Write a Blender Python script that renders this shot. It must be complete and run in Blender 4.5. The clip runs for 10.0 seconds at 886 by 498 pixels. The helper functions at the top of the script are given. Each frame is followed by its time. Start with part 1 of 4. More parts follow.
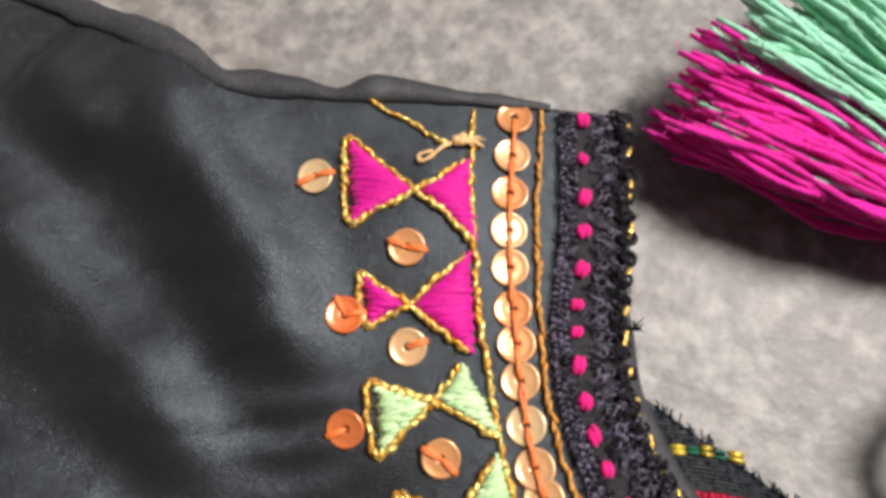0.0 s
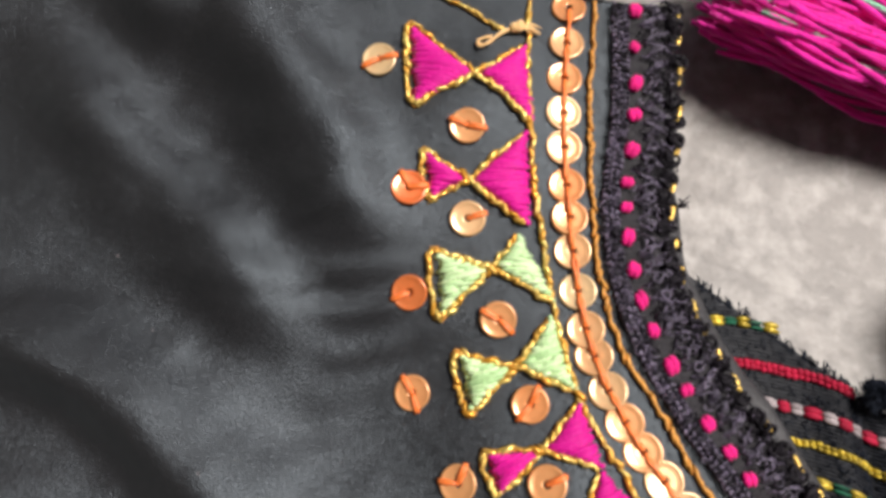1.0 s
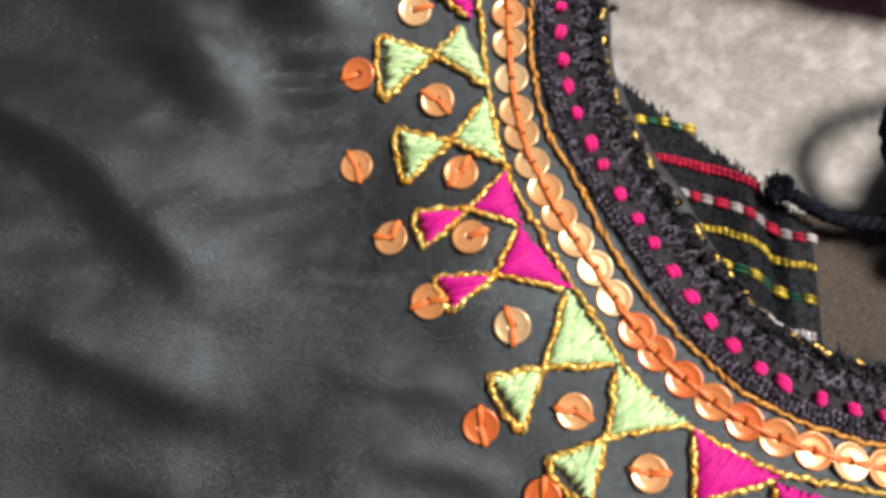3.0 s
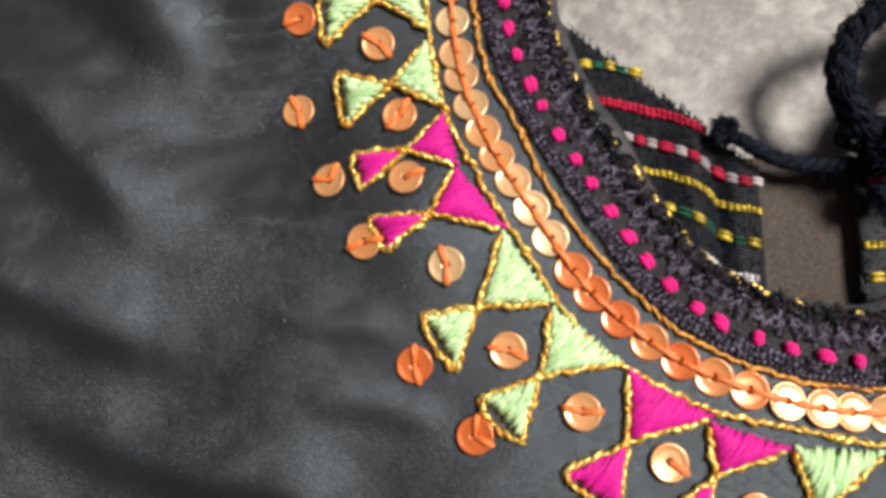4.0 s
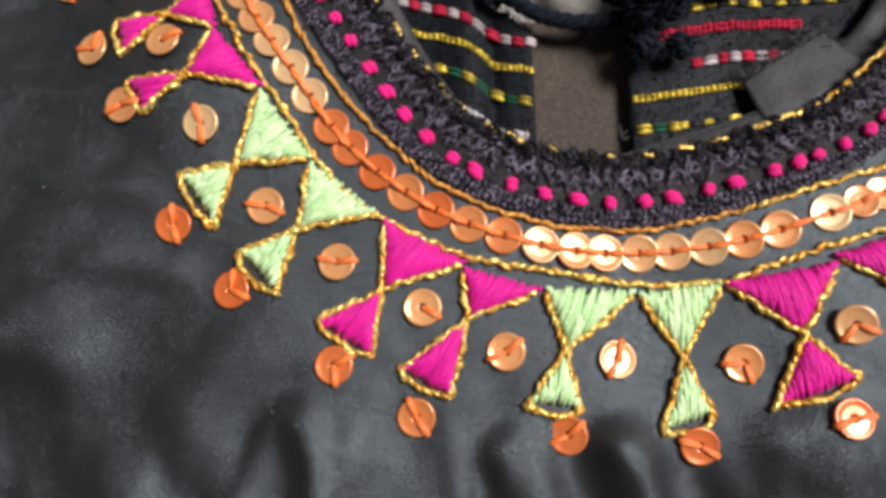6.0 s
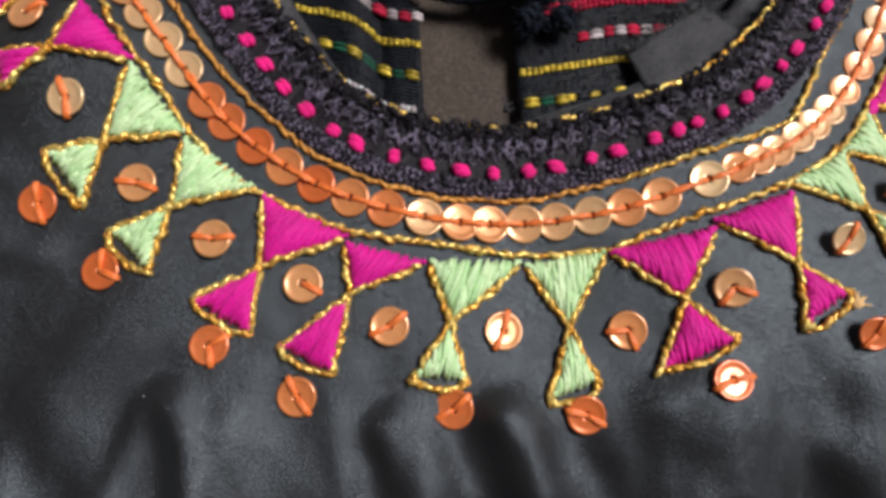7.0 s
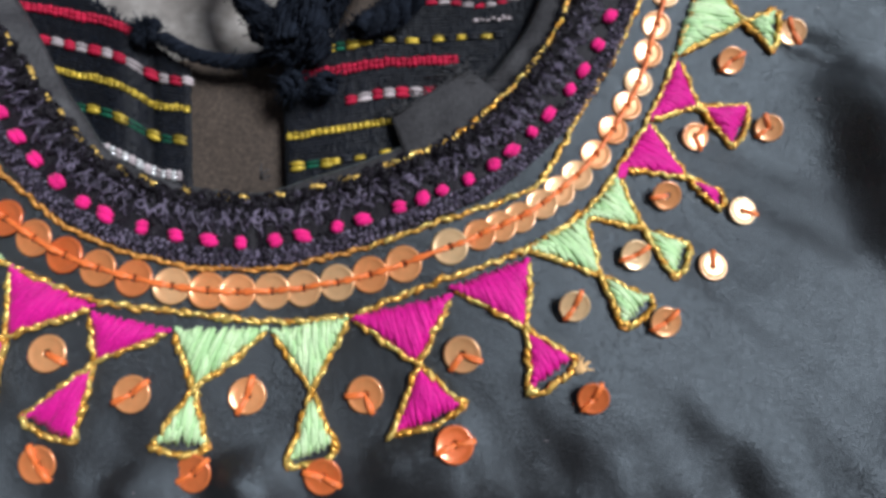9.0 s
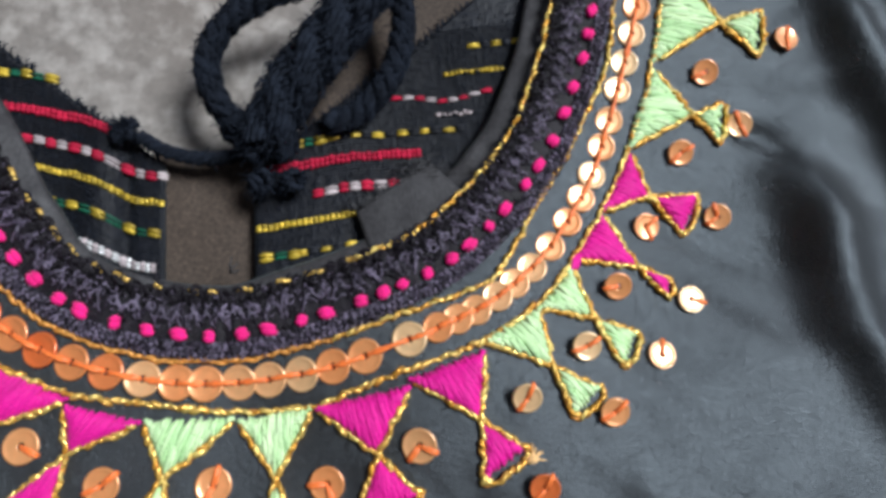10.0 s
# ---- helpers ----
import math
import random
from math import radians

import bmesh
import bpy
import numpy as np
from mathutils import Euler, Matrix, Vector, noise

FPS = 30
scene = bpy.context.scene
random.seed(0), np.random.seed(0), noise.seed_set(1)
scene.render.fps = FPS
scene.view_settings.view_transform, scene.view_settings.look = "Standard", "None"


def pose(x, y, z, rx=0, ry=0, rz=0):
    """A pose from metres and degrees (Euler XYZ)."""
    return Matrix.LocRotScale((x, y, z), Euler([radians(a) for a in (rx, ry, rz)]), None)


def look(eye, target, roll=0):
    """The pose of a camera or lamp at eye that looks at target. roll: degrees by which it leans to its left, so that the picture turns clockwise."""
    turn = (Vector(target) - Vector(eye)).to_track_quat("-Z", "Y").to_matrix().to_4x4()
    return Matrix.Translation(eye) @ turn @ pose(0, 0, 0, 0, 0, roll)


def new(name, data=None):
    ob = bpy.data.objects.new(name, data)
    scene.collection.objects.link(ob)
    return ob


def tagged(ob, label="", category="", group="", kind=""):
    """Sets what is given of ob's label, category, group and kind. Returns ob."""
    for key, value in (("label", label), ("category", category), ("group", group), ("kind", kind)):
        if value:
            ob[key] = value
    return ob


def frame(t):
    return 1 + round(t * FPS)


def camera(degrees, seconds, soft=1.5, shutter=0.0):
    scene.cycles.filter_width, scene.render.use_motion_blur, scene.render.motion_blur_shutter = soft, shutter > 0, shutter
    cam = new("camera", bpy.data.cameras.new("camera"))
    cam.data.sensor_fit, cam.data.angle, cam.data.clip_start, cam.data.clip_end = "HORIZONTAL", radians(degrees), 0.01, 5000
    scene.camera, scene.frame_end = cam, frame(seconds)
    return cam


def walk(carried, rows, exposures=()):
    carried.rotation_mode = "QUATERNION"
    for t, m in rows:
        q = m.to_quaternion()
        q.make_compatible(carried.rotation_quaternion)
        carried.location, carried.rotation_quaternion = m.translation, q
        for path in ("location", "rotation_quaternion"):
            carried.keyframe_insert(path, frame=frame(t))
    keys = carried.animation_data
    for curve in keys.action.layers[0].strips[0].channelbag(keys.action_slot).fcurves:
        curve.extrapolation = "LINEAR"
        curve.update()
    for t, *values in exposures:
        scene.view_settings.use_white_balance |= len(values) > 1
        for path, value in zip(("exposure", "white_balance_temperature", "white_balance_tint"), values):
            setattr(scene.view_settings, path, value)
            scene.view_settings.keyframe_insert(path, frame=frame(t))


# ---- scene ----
cam = camera(68.0, 10.0, soft=3.9)
# seconds, place in centimetres, tilt, lean and turn in degrees
ROWS = [
    (0.0, -0.245, -4.348, 13.949, 15.54, -0.49, -3.27),
    (0.5, -0.192, -4.916, 14.328, 14.70, 0.59, -2.14),
    (1.0, -1.568, -6.323, 14.367, 12.05, -0.37, -2.30),
    (1.5, -1.665, -7.147, 15.288, 9.84, 0.11, -1.12),
    (2.0, -0.299, -9.186, 14.952, 11.53, 1.56, -0.15),
    (2.2, 0.035, -9.841, 14.869, 11.82, 1.94, 0.01),
    (3.3, -0.180, -11.878, 14.694, 10.91, -1.08, 0.55),
    (3.5, 0.082, -12.158, 14.576, 11.23, -0.25, 0.46),
    (4.0, 1.612, -12.632, 14.518, 10.67, 0.63, 0.63),
    (4.5, 3.030, -13.176, 14.469, 10.58, 0.40, 0.00),
    (5.0, 3.830, -13.750, 14.343, 10.61, -0.06, -0.58),
    (5.5, 4.800, -14.537, 14.411, 10.01, 0.05, -1.08),
    (5.7, 5.648, -14.990, 14.195, 9.22, 0.69, -1.15),
    (6.8, 7.888, -16.246, 13.870, 10.71, -3.74, -3.22),
    (7.0, 8.250, -16.333, 13.662, 10.48, -3.28, -3.46),
    (7.5, 9.385, -16.138, 13.650, 9.72, -3.83, -3.77),
    (8.0, 11.066, -15.801, 14.133, 9.77, -3.91, -3.88),
    (8.5, 12.350, -15.613, 14.487, 9.53, -3.96, -4.00),
    (9.0, 13.642, -14.941, 14.820, 9.00, -4.07, -3.96),
    (9.5, 14.597, -14.312, 15.215, 10.37, -3.94, -4.10),
    (10.0, 14.571, -13.566, 15.877, 11.19, -4.20, -4.17),
]
walk(cam, [(t, pose(x / 100, y / 100, z / 100, rx, ry, rz)) for t, x, y, z, rx, ry, rz in ROWS],
     exposures=[(0.0, 0.12, 6450, 10), (2.0, 0.14, 6700, 11), (3.5, 0.12, 6650, 8), (5.5, 0.14, 6400, 8), (7.0, -0.30, 6250, 10),
                (8.5, -0.08, 5700, 6), (9.4, -0.30, 5750, 7), (10.0, -0.05, 5750, 5)])

# ---------------------------------------------------------------- light
world = bpy.data.worlds.new("sky")
scene.world = world
world.use_nodes = True
SUN_EL, SUN_AZ = radians(58), radians(70)          # the light stands over +x, a little towards +y
sky = world.node_tree.nodes.new("ShaderNodeTexSky")
sky.sky_type, sky.sun_disc = "NISHITA", False
sky.sun_elevation, sky.sun_rotation = SUN_EL, SUN_AZ
back = world.node_tree.nodes["Background"]
world.node_tree.links.new(sky.outputs[0], back.inputs[0])
back.inputs[1].default_value = 0.024
sun = new("sun", bpy.data.lights.new("sun", "SUN"))
sun.data.energy, sun.data.angle, sun.data.color = 5.0, radians(20), (1.0, 0.955, 0.91)
sun.matrix_world = look((math.cos(SUN_EL) * math.sin(SUN_AZ), math.cos(SUN_EL) * math.cos(SUN_AZ), math.sin(SUN_EL)), (0, 0, 0))

# ---------------------------------------------------------------- materials


def material(name, colour, rough=0.6, metal=0.0, grain=200.0, vary=0.25, bump=0.2, blotch=20.0, sheen=0.0, coat=0.0, spec=0.5, each=0.0):
    """A surface with two scales of variation and a fine relief; each: how far objects of their own differ."""
    m = bpy.data.materials.new(name)
    m.use_nodes = True
    n, l = m.node_tree.nodes, m.node_tree.links
    b = n["Principled BSDF"]
    b.inputs["Roughness"].default_value, b.inputs["Metallic"].default_value = rough, metal
    b.inputs["Sheen Weight"].default_value, b.inputs["Coat Weight"].default_value = sheen, coat
    b.inputs["Specular IOR Level"].default_value = spec
    at = n.new("ShaderNodeTexCoord")
    fine, wide = n.new("ShaderNodeTexNoise"), n.new("ShaderNodeTexNoise")
    fine.inputs["Scale"].default_value, wide.inputs["Scale"].default_value = grain, blotch
    fine.inputs["Detail"].default_value, wide.inputs["Detail"].default_value = 6, 4
    add = n.new("ShaderNodeMath")
    add.operation = "ADD"
    for tex in (fine, wide):
        l.new(at.outputs["Object"], tex.inputs["Vector"])
    l.new(fine.outputs["Fac"], add.inputs[0])
    l.new(wide.outputs["Fac"], add.inputs[1])
    last = add
    if each:
        info, more = n.new("ShaderNodeObjectInfo"), n.new("ShaderNodeMath")
        more.operation = "MULTIPLY_ADD"
        more.inputs[1].default_value = each
        l.new(info.outputs["Random"], more.inputs[0])
        l.new(add.outputs[0], more.inputs[2])
        last = more
    ramp = n.new("ShaderNodeMapRange")
    ramp.inputs["From Min"].default_value, ramp.inputs["From Max"].default_value = 0.7, 1.3 + each
    l.new(last.outputs[0], ramp.inputs["Value"])
    mix = n.new("ShaderNodeMix")
    mix.data_type = "RGBA"
    mix.inputs["A"].default_value = (*[c * (1 - vary) for c in colour], 1)
    mix.inputs["B"].default_value = (*[min(1, c * (1 + vary)) for c in colour], 1)
    l.new(ramp.outputs[0], mix.inputs["Factor"])
    l.new(mix.outputs["Result"], b.inputs["Base Color"])
    if bump:
        bm = n.new("ShaderNodeBump")
        bm.inputs["Strength"].default_value, bm.inputs["Distance"].default_value = bump, 0.0005
        l.new(fine.outputs["Fac"], bm.inputs["Height"])
        l.new(bm.outputs[0], b.inputs["Normal"])
    return m


def woven(name, colour, threads=1800.0, sheen=0.3, rough=0.75, bump=0.25, vary=0.2, tint=(0.6, 0.75, 0.8), spec=0.35):
    """Cloth with uneven threads and a soft nap."""
    m = material(name, colour, rough, grain=900.0, blotch=14.0, vary=vary, bump=0, sheen=sheen, spec=spec)
    n, l = m.node_tree.nodes, m.node_tree.links
    b = n["Principled BSDF"]
    b.inputs["Sheen Roughness"].default_value = 0.45
    b.inputs["Sheen Tint"].default_value = (*tint, 1)
    at, nap = n.new("ShaderNodeTexCoord"), n.new("ShaderNodeTexNoise")
    nap.inputs["Scale"].default_value, nap.inputs["Detail"].default_value = 60, 2
    total = n.new("ShaderNodeMath")
    total.operation = "MAXIMUM"
    for k, size in enumerate(((threads * 0.3, threads, 100), (threads, threads * 0.3, 100))):
        stretch, yarn = n.new("ShaderNodeMapping"), n.new("ShaderNodeTexNoise")
        stretch.inputs["Scale"].default_value = size
        yarn.inputs["Scale"].default_value, yarn.inputs["Detail"].default_value = 1.0, 1
        l.new(at.outputs["Object"], stretch.inputs["Vector"])
        l.new(stretch.outputs[0], yarn.inputs["Vector"])
        l.new(yarn.outputs["Fac"], total.inputs[k])
    bm, soft = n.new("ShaderNodeBump"), n.new("ShaderNodeBump")
    bm.inputs["Strength"].default_value, bm.inputs["Distance"].default_value = bump * 2.0, 0.0003
    soft.inputs["Strength"].default_value, soft.inputs["Distance"].default_value = bump * 0.05, 0.0012
    l.new(at.outputs["Object"], nap.inputs["Vector"])
    l.new(nap.outputs["Fac"], soft.inputs["Height"])
    l.new(total.outputs[0], bm.inputs["Height"])
    l.new(soft.outputs[0], bm.inputs["Normal"])
    l.new(bm.outputs[0], b.inputs["Normal"])
    # thread by thread the dye is a little lighter or darker
    paint, tone, mix = n.new("ShaderNodeMapRange"), n.new("ShaderNodeMix"), next(x for x in n if x.type == "MIX")
    paint.inputs["From Min"].default_value, paint.inputs["From Max"].default_value = 0.42, 0.72
    paint.inputs["To Min"].default_value, paint.inputs["To Max"].default_value = 0.75, 1.25
    tone.data_type, tone.blend_type = "RGBA", "MULTIPLY"
    tone.inputs["Factor"].default_value = 1.0
    l.new(total.outputs[0], paint.inputs["Value"])
    l.new(mix.outputs["Result"], tone.inputs["A"])
    l.new(paint.outputs[0], tone.inputs["B"])
    l.new(tone.outputs["Result"], b.inputs["Base Color"])
    return m


CLOTH = woven("black_cotton", (0.0100, 0.0082, 0.0086), threads=4200, sheen=0.05, rough=0.49, spec=0.90, bump=0.42, vary=0.35, tint=(0.7, 0.85, 0.9))
CLOTH.node_tree.nodes["Principled BSDF"].inputs["Specular Tint"].default_value = (0.78, 0.90, 1.0, 1)
FACING = woven("grey_facing_and_lit_hem", (0.036, 0.034, 0.037), sheen=0.06, rough=0.6, spec=0.5)
# brown of the lining, also used to paint shade on the floor
LINING_SHADE = woven("brown_lining_and_shade", (0.058, 0.042, 0.032), sheen=0.04, rough=0.75, threads=2400, vary=0.5, bump=0.12)
BAND = woven("dark_woven_wool", (0.009, 0.010, 0.015), threads=700, bump=0.8, sheen=0.05, spec=0.34, rough=0.55)
GOLD = material("gold_thread", (0.93, 0.53, 0.10), 0.26, 0.55, grain=1500, vary=0.4, bump=0.5, blotch=250)


def stitch_tints(m, dark, pale):
    """A random tint for each stitch paints in how it catches the light."""
    n, l = m.node_tree.nodes, m.node_tree.links
    geo, ramp = n.new("ShaderNodeNewGeometry"), n.new("ShaderNodeValToRGB")
    ramp.color_ramp.elements[0].color, ramp.color_ramp.elements[1].color = (*dark, 1), (*pale, 1)
    l.new(geo.outputs["Random Per Island"], ramp.inputs[0])
    mix, tone = next(x for x in n if x.type == "MIX"), n.new("ShaderNodeMix")
    tone.data_type, tone.blend_type = "RGBA", "MULTIPLY"
    tone.inputs["Factor"].default_value = 0.6
    mix.inputs["A"].default_value, mix.inputs["B"].default_value = (0.6, 0.6, 0.6, 1), (1, 1, 1, 1)
    l.new(ramp.outputs[0], tone.inputs["A"])
    l.new(mix.outputs["Result"], tone.inputs["B"])
    l.new(tone.outputs["Result"], n["Principled BSDF"].inputs["Base Color"])


stitch_tints(GOLD, (0.82, 0.38, 0.04), (1.0, 0.76, 0.22))
BRONZE = material("bronze_thread", (0.66, 0.30, 0.06), 0.45, 0.35, grain=1500, vary=0.35, bump=0.5, blotch=200)
ORANGE = material("orange_thread", (0.94, 0.20, 0.04), 0.4, grain=1500, vary=0.25, bump=0.4, blotch=200, sheen=0.05)


def sequin_plastic(name):
    """Thin, slightly see-through pearly plastic."""
    m = material(name, (0.92, 0.40, 0.17), 0.30, 0.28, grain=300, vary=0.12, bump=0.04, blotch=160, coat=0.7)
    b = m.node_tree.nodes["Principled BSDF"]
    b.inputs["Transmission Weight"].default_value = 0.25
    b.inputs["Coat Roughness"].default_value, b.inputs["Coat IOR"].default_value = 0.19, 1.6
    return m


# the second copy is painted deeper orange, for sequins that catch less light
SEQUIN, SHADED_SEQUIN = sequin_plastic("peach_sequin"), sequin_plastic("shaded_sequin")


def sequin_tints(m, deep, middle, pale):
    """Random tints, deep to pale, paint in how each sequin catches the light."""
    n, l = m.node_tree.nodes, m.node_tree.links
    info, ramp = n.new("ShaderNodeObjectInfo"), n.new("ShaderNodeValToRGB")
    ramp.color_ramp.elements[0].color, ramp.color_ramp.elements[1].color = (*deep, 1), (*pale, 1)
    ramp.color_ramp.elements.new(0.55).color = (*middle, 1)
    l.new(info.outputs["Random"], ramp.inputs[0])
    mix, tone = next(x for x in n if x.type == "MIX"), n.new("ShaderNodeMix")
    tone.data_type, tone.blend_type = "RGBA", "MULTIPLY"
    tone.inputs["Factor"].default_value = 0.55
    mix.inputs["A"].default_value, mix.inputs["B"].default_value = (0.8, 0.75, 0.7, 1), (1, 1, 1, 1)
    l.new(ramp.outputs[0], tone.inputs["A"])
    l.new(mix.outputs["Result"], tone.inputs["B"])
    l.new(tone.outputs["Result"], n["Principled BSDF"].inputs["Base Color"])


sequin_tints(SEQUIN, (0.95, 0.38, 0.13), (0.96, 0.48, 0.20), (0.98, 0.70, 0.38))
sequin_tints(SHADED_SEQUIN, (0.90, 0.20, 0.045), (0.93, 0.25, 0.07), (0.95, 0.36, 0.12))
PINK = material("magenta_floss", (0.72, 0.004, 0.29), 0.6, grain=1400, vary=0.22, bump=0.5, blotch=150, sheen=0.08, spec=0.3)
GREEN = material("mint_floss", (0.55, 0.82, 0.42), 0.45, grain=1400, vary=0.2, bump=0.5, blotch=150, sheen=0.1)
stitch_tints(PINK, (0.66, 0.003, 0.27), (0.78, 0.005, 0.32))
stitch_tints(GREEN, (0.48, 0.75, 0.34), (0.76, 0.95, 0.55))
KNOT = material("pink_wool", (0.80, 0.008, 0.20), 0.75, grain=1600, vary=0.3, bump=0.8, blotch=300, sheen=0.1, spec=0.3)
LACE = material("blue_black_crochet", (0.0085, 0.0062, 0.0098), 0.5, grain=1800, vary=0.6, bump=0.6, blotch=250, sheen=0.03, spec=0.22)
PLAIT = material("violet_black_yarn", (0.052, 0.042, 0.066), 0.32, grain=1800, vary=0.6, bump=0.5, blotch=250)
# lilac yarn of the trim; its pale bits also paint in glints
LILAC = material("lilac_grey_yarn_and_glints", (0.165, 0.135, 0.20), 0.36, grain=1800, vary=0.5, bump=0.5, blotch=250)
CORD = material("navy_wool", (0.0105, 0.0135, 0.0215), 0.85, grain=1400, vary=0.6, bump=0.8, blotch=150, spec=0.12)
YELLOW = material("yellow_yarn", (0.76, 0.55, 0.06), 0.3, 0.35, grain=1500, vary=0.3, bump=0.5)
RED = material("red_yarn", (0.44, 0.010, 0.045), 0.7, grain=1500, vary=0.3, bump=0.5, spec=0.25)
WHITE = material("white_yarn", (0.55, 0.47, 0.48), 0.6, grain=1500, vary=0.2, bump=0.5, spec=0.25)
TEAL = material("green_yarn", (0.018, 0.13, 0.07), 0.7, grain=1500, vary=0.3, bump=0.5, spec=0.25)
SILVER = material("silver_thread", (0.93, 0.94, 0.97), 0.18, 0.4, grain=1500, vary=0.2, bump=0.5)
for yarn, low in ((YELLOW, 0.30), (RED, 0.55), (WHITE, 0.45), (TEAL, 0.5), (SILVER, 0.75)):
    tint = yarn.node_tree.nodes["Mix"].inputs["B"].default_value[:3]
    stitch_tints(yarn, [c * low for c in tint], tint)
PEACH = material("peach_thread", (0.86, 0.50, 0.20), 0.6, grain=1500, vary=0.25, bump=0.5, sheen=0.4)
FUCHSIA = material("fuchsia_wool", (0.88, 0.014, 0.35), 0.85, grain=1100, vary=0.3, bump=0.9, blotch=90, sheen=0.15, spec=0.3, each=0.4)
MINT = material("mint_wool", (0.38, 0.80, 0.54), 0.85, grain=1100, vary=0.3, bump=0.9, blotch=90, sheen=0.15, spec=0.3, each=0.4)


def concrete_surface():
    m = material("concrete", (0.215, 0.194, 0.178), 0.5, grain=300, vary=0.25, bump=0.6, blotch=24)
    n, l = m.node_tree.nodes, m.node_tree.links
    b = n["Principled BSDF"]
    mix = next(x for x in n if x.type == "MIX")
    at, pits, wide = n.new("ShaderNodeTexCoord"), n.new("ShaderNodeTexNoise"), n.new("ShaderNodeTexNoise")
    pits.inputs["Scale"].default_value, pits.inputs["Detail"].default_value = 170, 9
    wide.inputs["Scale"].default_value, wide.inputs["Detail"].default_value = 13, 6
    pale, brown = n.new("ShaderNodeMix"), n.new("ShaderNodeMix")
    ramp, ramp2 = n.new("ShaderNodeMapRange"), n.new("ShaderNodeMapRange")
    ramp.inputs["From Min"].default_value, ramp.inputs["From Max"].default_value = 0.43, 0.78
    ramp2.inputs["From Min"].default_value, ramp2.inputs["From Max"].default_value = 0.44, 0.78
    for tex in (pits, wide):
        l.new(at.outputs["Object"], tex.inputs["Vector"])
    l.new(pits.outputs["Fac"], ramp.inputs["Value"])
    l.new(wide.outputs["Fac"], ramp2.inputs["Value"])
    for x, colour in ((pale, (0.40, 0.37, 0.345, 1)), (brown, (0.145, 0.122, 0.105, 1))):
        x.data_type = "RGBA"
        x.inputs["B"].default_value = colour
    l.new(mix.outputs["Result"], brown.inputs["A"])
    l.new(ramp2.outputs[0], brown.inputs["Factor"])
    l.new(brown.outputs["Result"], pale.inputs["A"])
    l.new(ramp.outputs[0], pale.inputs["Factor"])
    l.new(pale.outputs["Result"], b.inputs["Base Color"])
    return m


CONCRETE = concrete_surface()
# dark, so that the added unseen walls throw back little light
BLOCKER = material("dark_blocker", (0.06, 0.052, 0.045), 0.85, grain=120, vary=0.3, bump=0.6, blotch=6)

# ---------------------------------------------------------------- shaping helpers (all lengths below in centimetres)
CM = 0.01
rng = random.Random(7)


class Shape:
    """Points and faces of one mesh, gathered in centimetres."""

    def __init__(self):
        self.points, self.faces, self.slots = [], [], []

    def add(self, points, faces, slot=0):
        k = len(self.points)
        self.points += [tuple(p) for p in points]
        self.faces += [tuple(k + i for i in f) for f in faces]
        self.slots += [slot] * len(faces)

    def tube(self, path, radius, sides=6, slot=0):
        """A round strand along a path; radius a number or one for each point."""
        path = [Vector(p) for p in path]
        n = len(path)
        radii = radius if isinstance(radius, (list, tuple)) else [radius] * n
        points, faces, side = [], [], None
        for i, p in enumerate(path):
            along = (path[min(i + 1, n - 1)] - path[max(i - 1, 0)])
            along = along.normalized() if along.length > 1e-9 else Vector((1, 0, 0))
            if side is None:
                side = along.orthogonal().normalized()
            side = (side - along * side.dot(along)).normalized()
            up = along.cross(side)
            for k in range(sides):
                a = 2 * math.pi * k / sides
                points.append(p + (side * math.cos(a) + up * math.sin(a)) * radii[i])
        for i in range(n - 1):
            for k in range(sides):
                q = (k + 1) % sides
                faces.append((i * sides + k, i * sides + q, (i + 1) * sides + q, (i + 1) * sides + k))
        faces.append(tuple(reversed(range(sides))))
        faces.append(tuple((n - 1) * sides + k for k in range(sides)))
        self.add(points, faces, slot)

    def stitch(self, a, b, radius, slot=0, lift=0.0, sides=5, steps=4):
        """A plump short stitch that swells in the middle and dips at both ends."""
        a, b = Vector(a), Vector(b)
        path, radii = [], []
        for i in range(steps + 1):
            t = i / steps
            s = math.sin(math.pi * t)
            path.append(a.lerp(b, t) + Vector((0, 0, lift * s)))
            radii.append(radius * (0.45 + 0.55 * s))
        self.tube(path, radii, sides, slot)

    def blob(self, at, size, turn=0.0, slot=0, rings=5, sides=8, rough=0.0):
        points, faces = [], []
        c, s = math.cos(turn), math.sin(turn)
        for i in range(rings + 1):
            f = math.pi * i / rings
            for k in range(sides):
                g = 2 * math.pi * k / sides
                w = 1 + rng.uniform(-rough, rough)
                x, y, z = size[0] * math.sin(f) * math.cos(g) * w, size[1] * math.sin(f) * math.sin(g) * w, size[2] * math.cos(f) * w
                points.append((at[0] + c * x - s * y, at[1] + s * x + c * y, at[2] + z))
        for i in range(rings):
            for k in range(sides):
                q = (k + 1) % sides
                faces.append((i * sides + k, (i + 1) * sides + k, (i + 1) * sides + q, i * sides + q))
        self.add(points, faces, slot)

    def mesh(self, name, *materials, smooth=True):
        me = bpy.data.meshes.new(name)
        me.from_pydata([(x * CM, y * CM, z * CM) for x, y, z in self.points], [], self.faces)
        for m in materials:
            me.materials.append(m)
        me.polygons.foreach_set("material_index", self.slots)
        me.polygons.foreach_set("use_smooth", [smooth] * len(self.faces))
        me.update()
        return me


def part(name, shape, materials, parent, label="", kind=""):
    """Links a shape, or a ready mesh, as ONE object under a thing or a part."""
    if isinstance(shape, Shape):
        shape = shape.mesh(name, *(materials if isinstance(materials, tuple) else (materials,)))
    ob = new(name, shape)
    ob.parent = parent
    return tagged(ob, label, kind=kind)


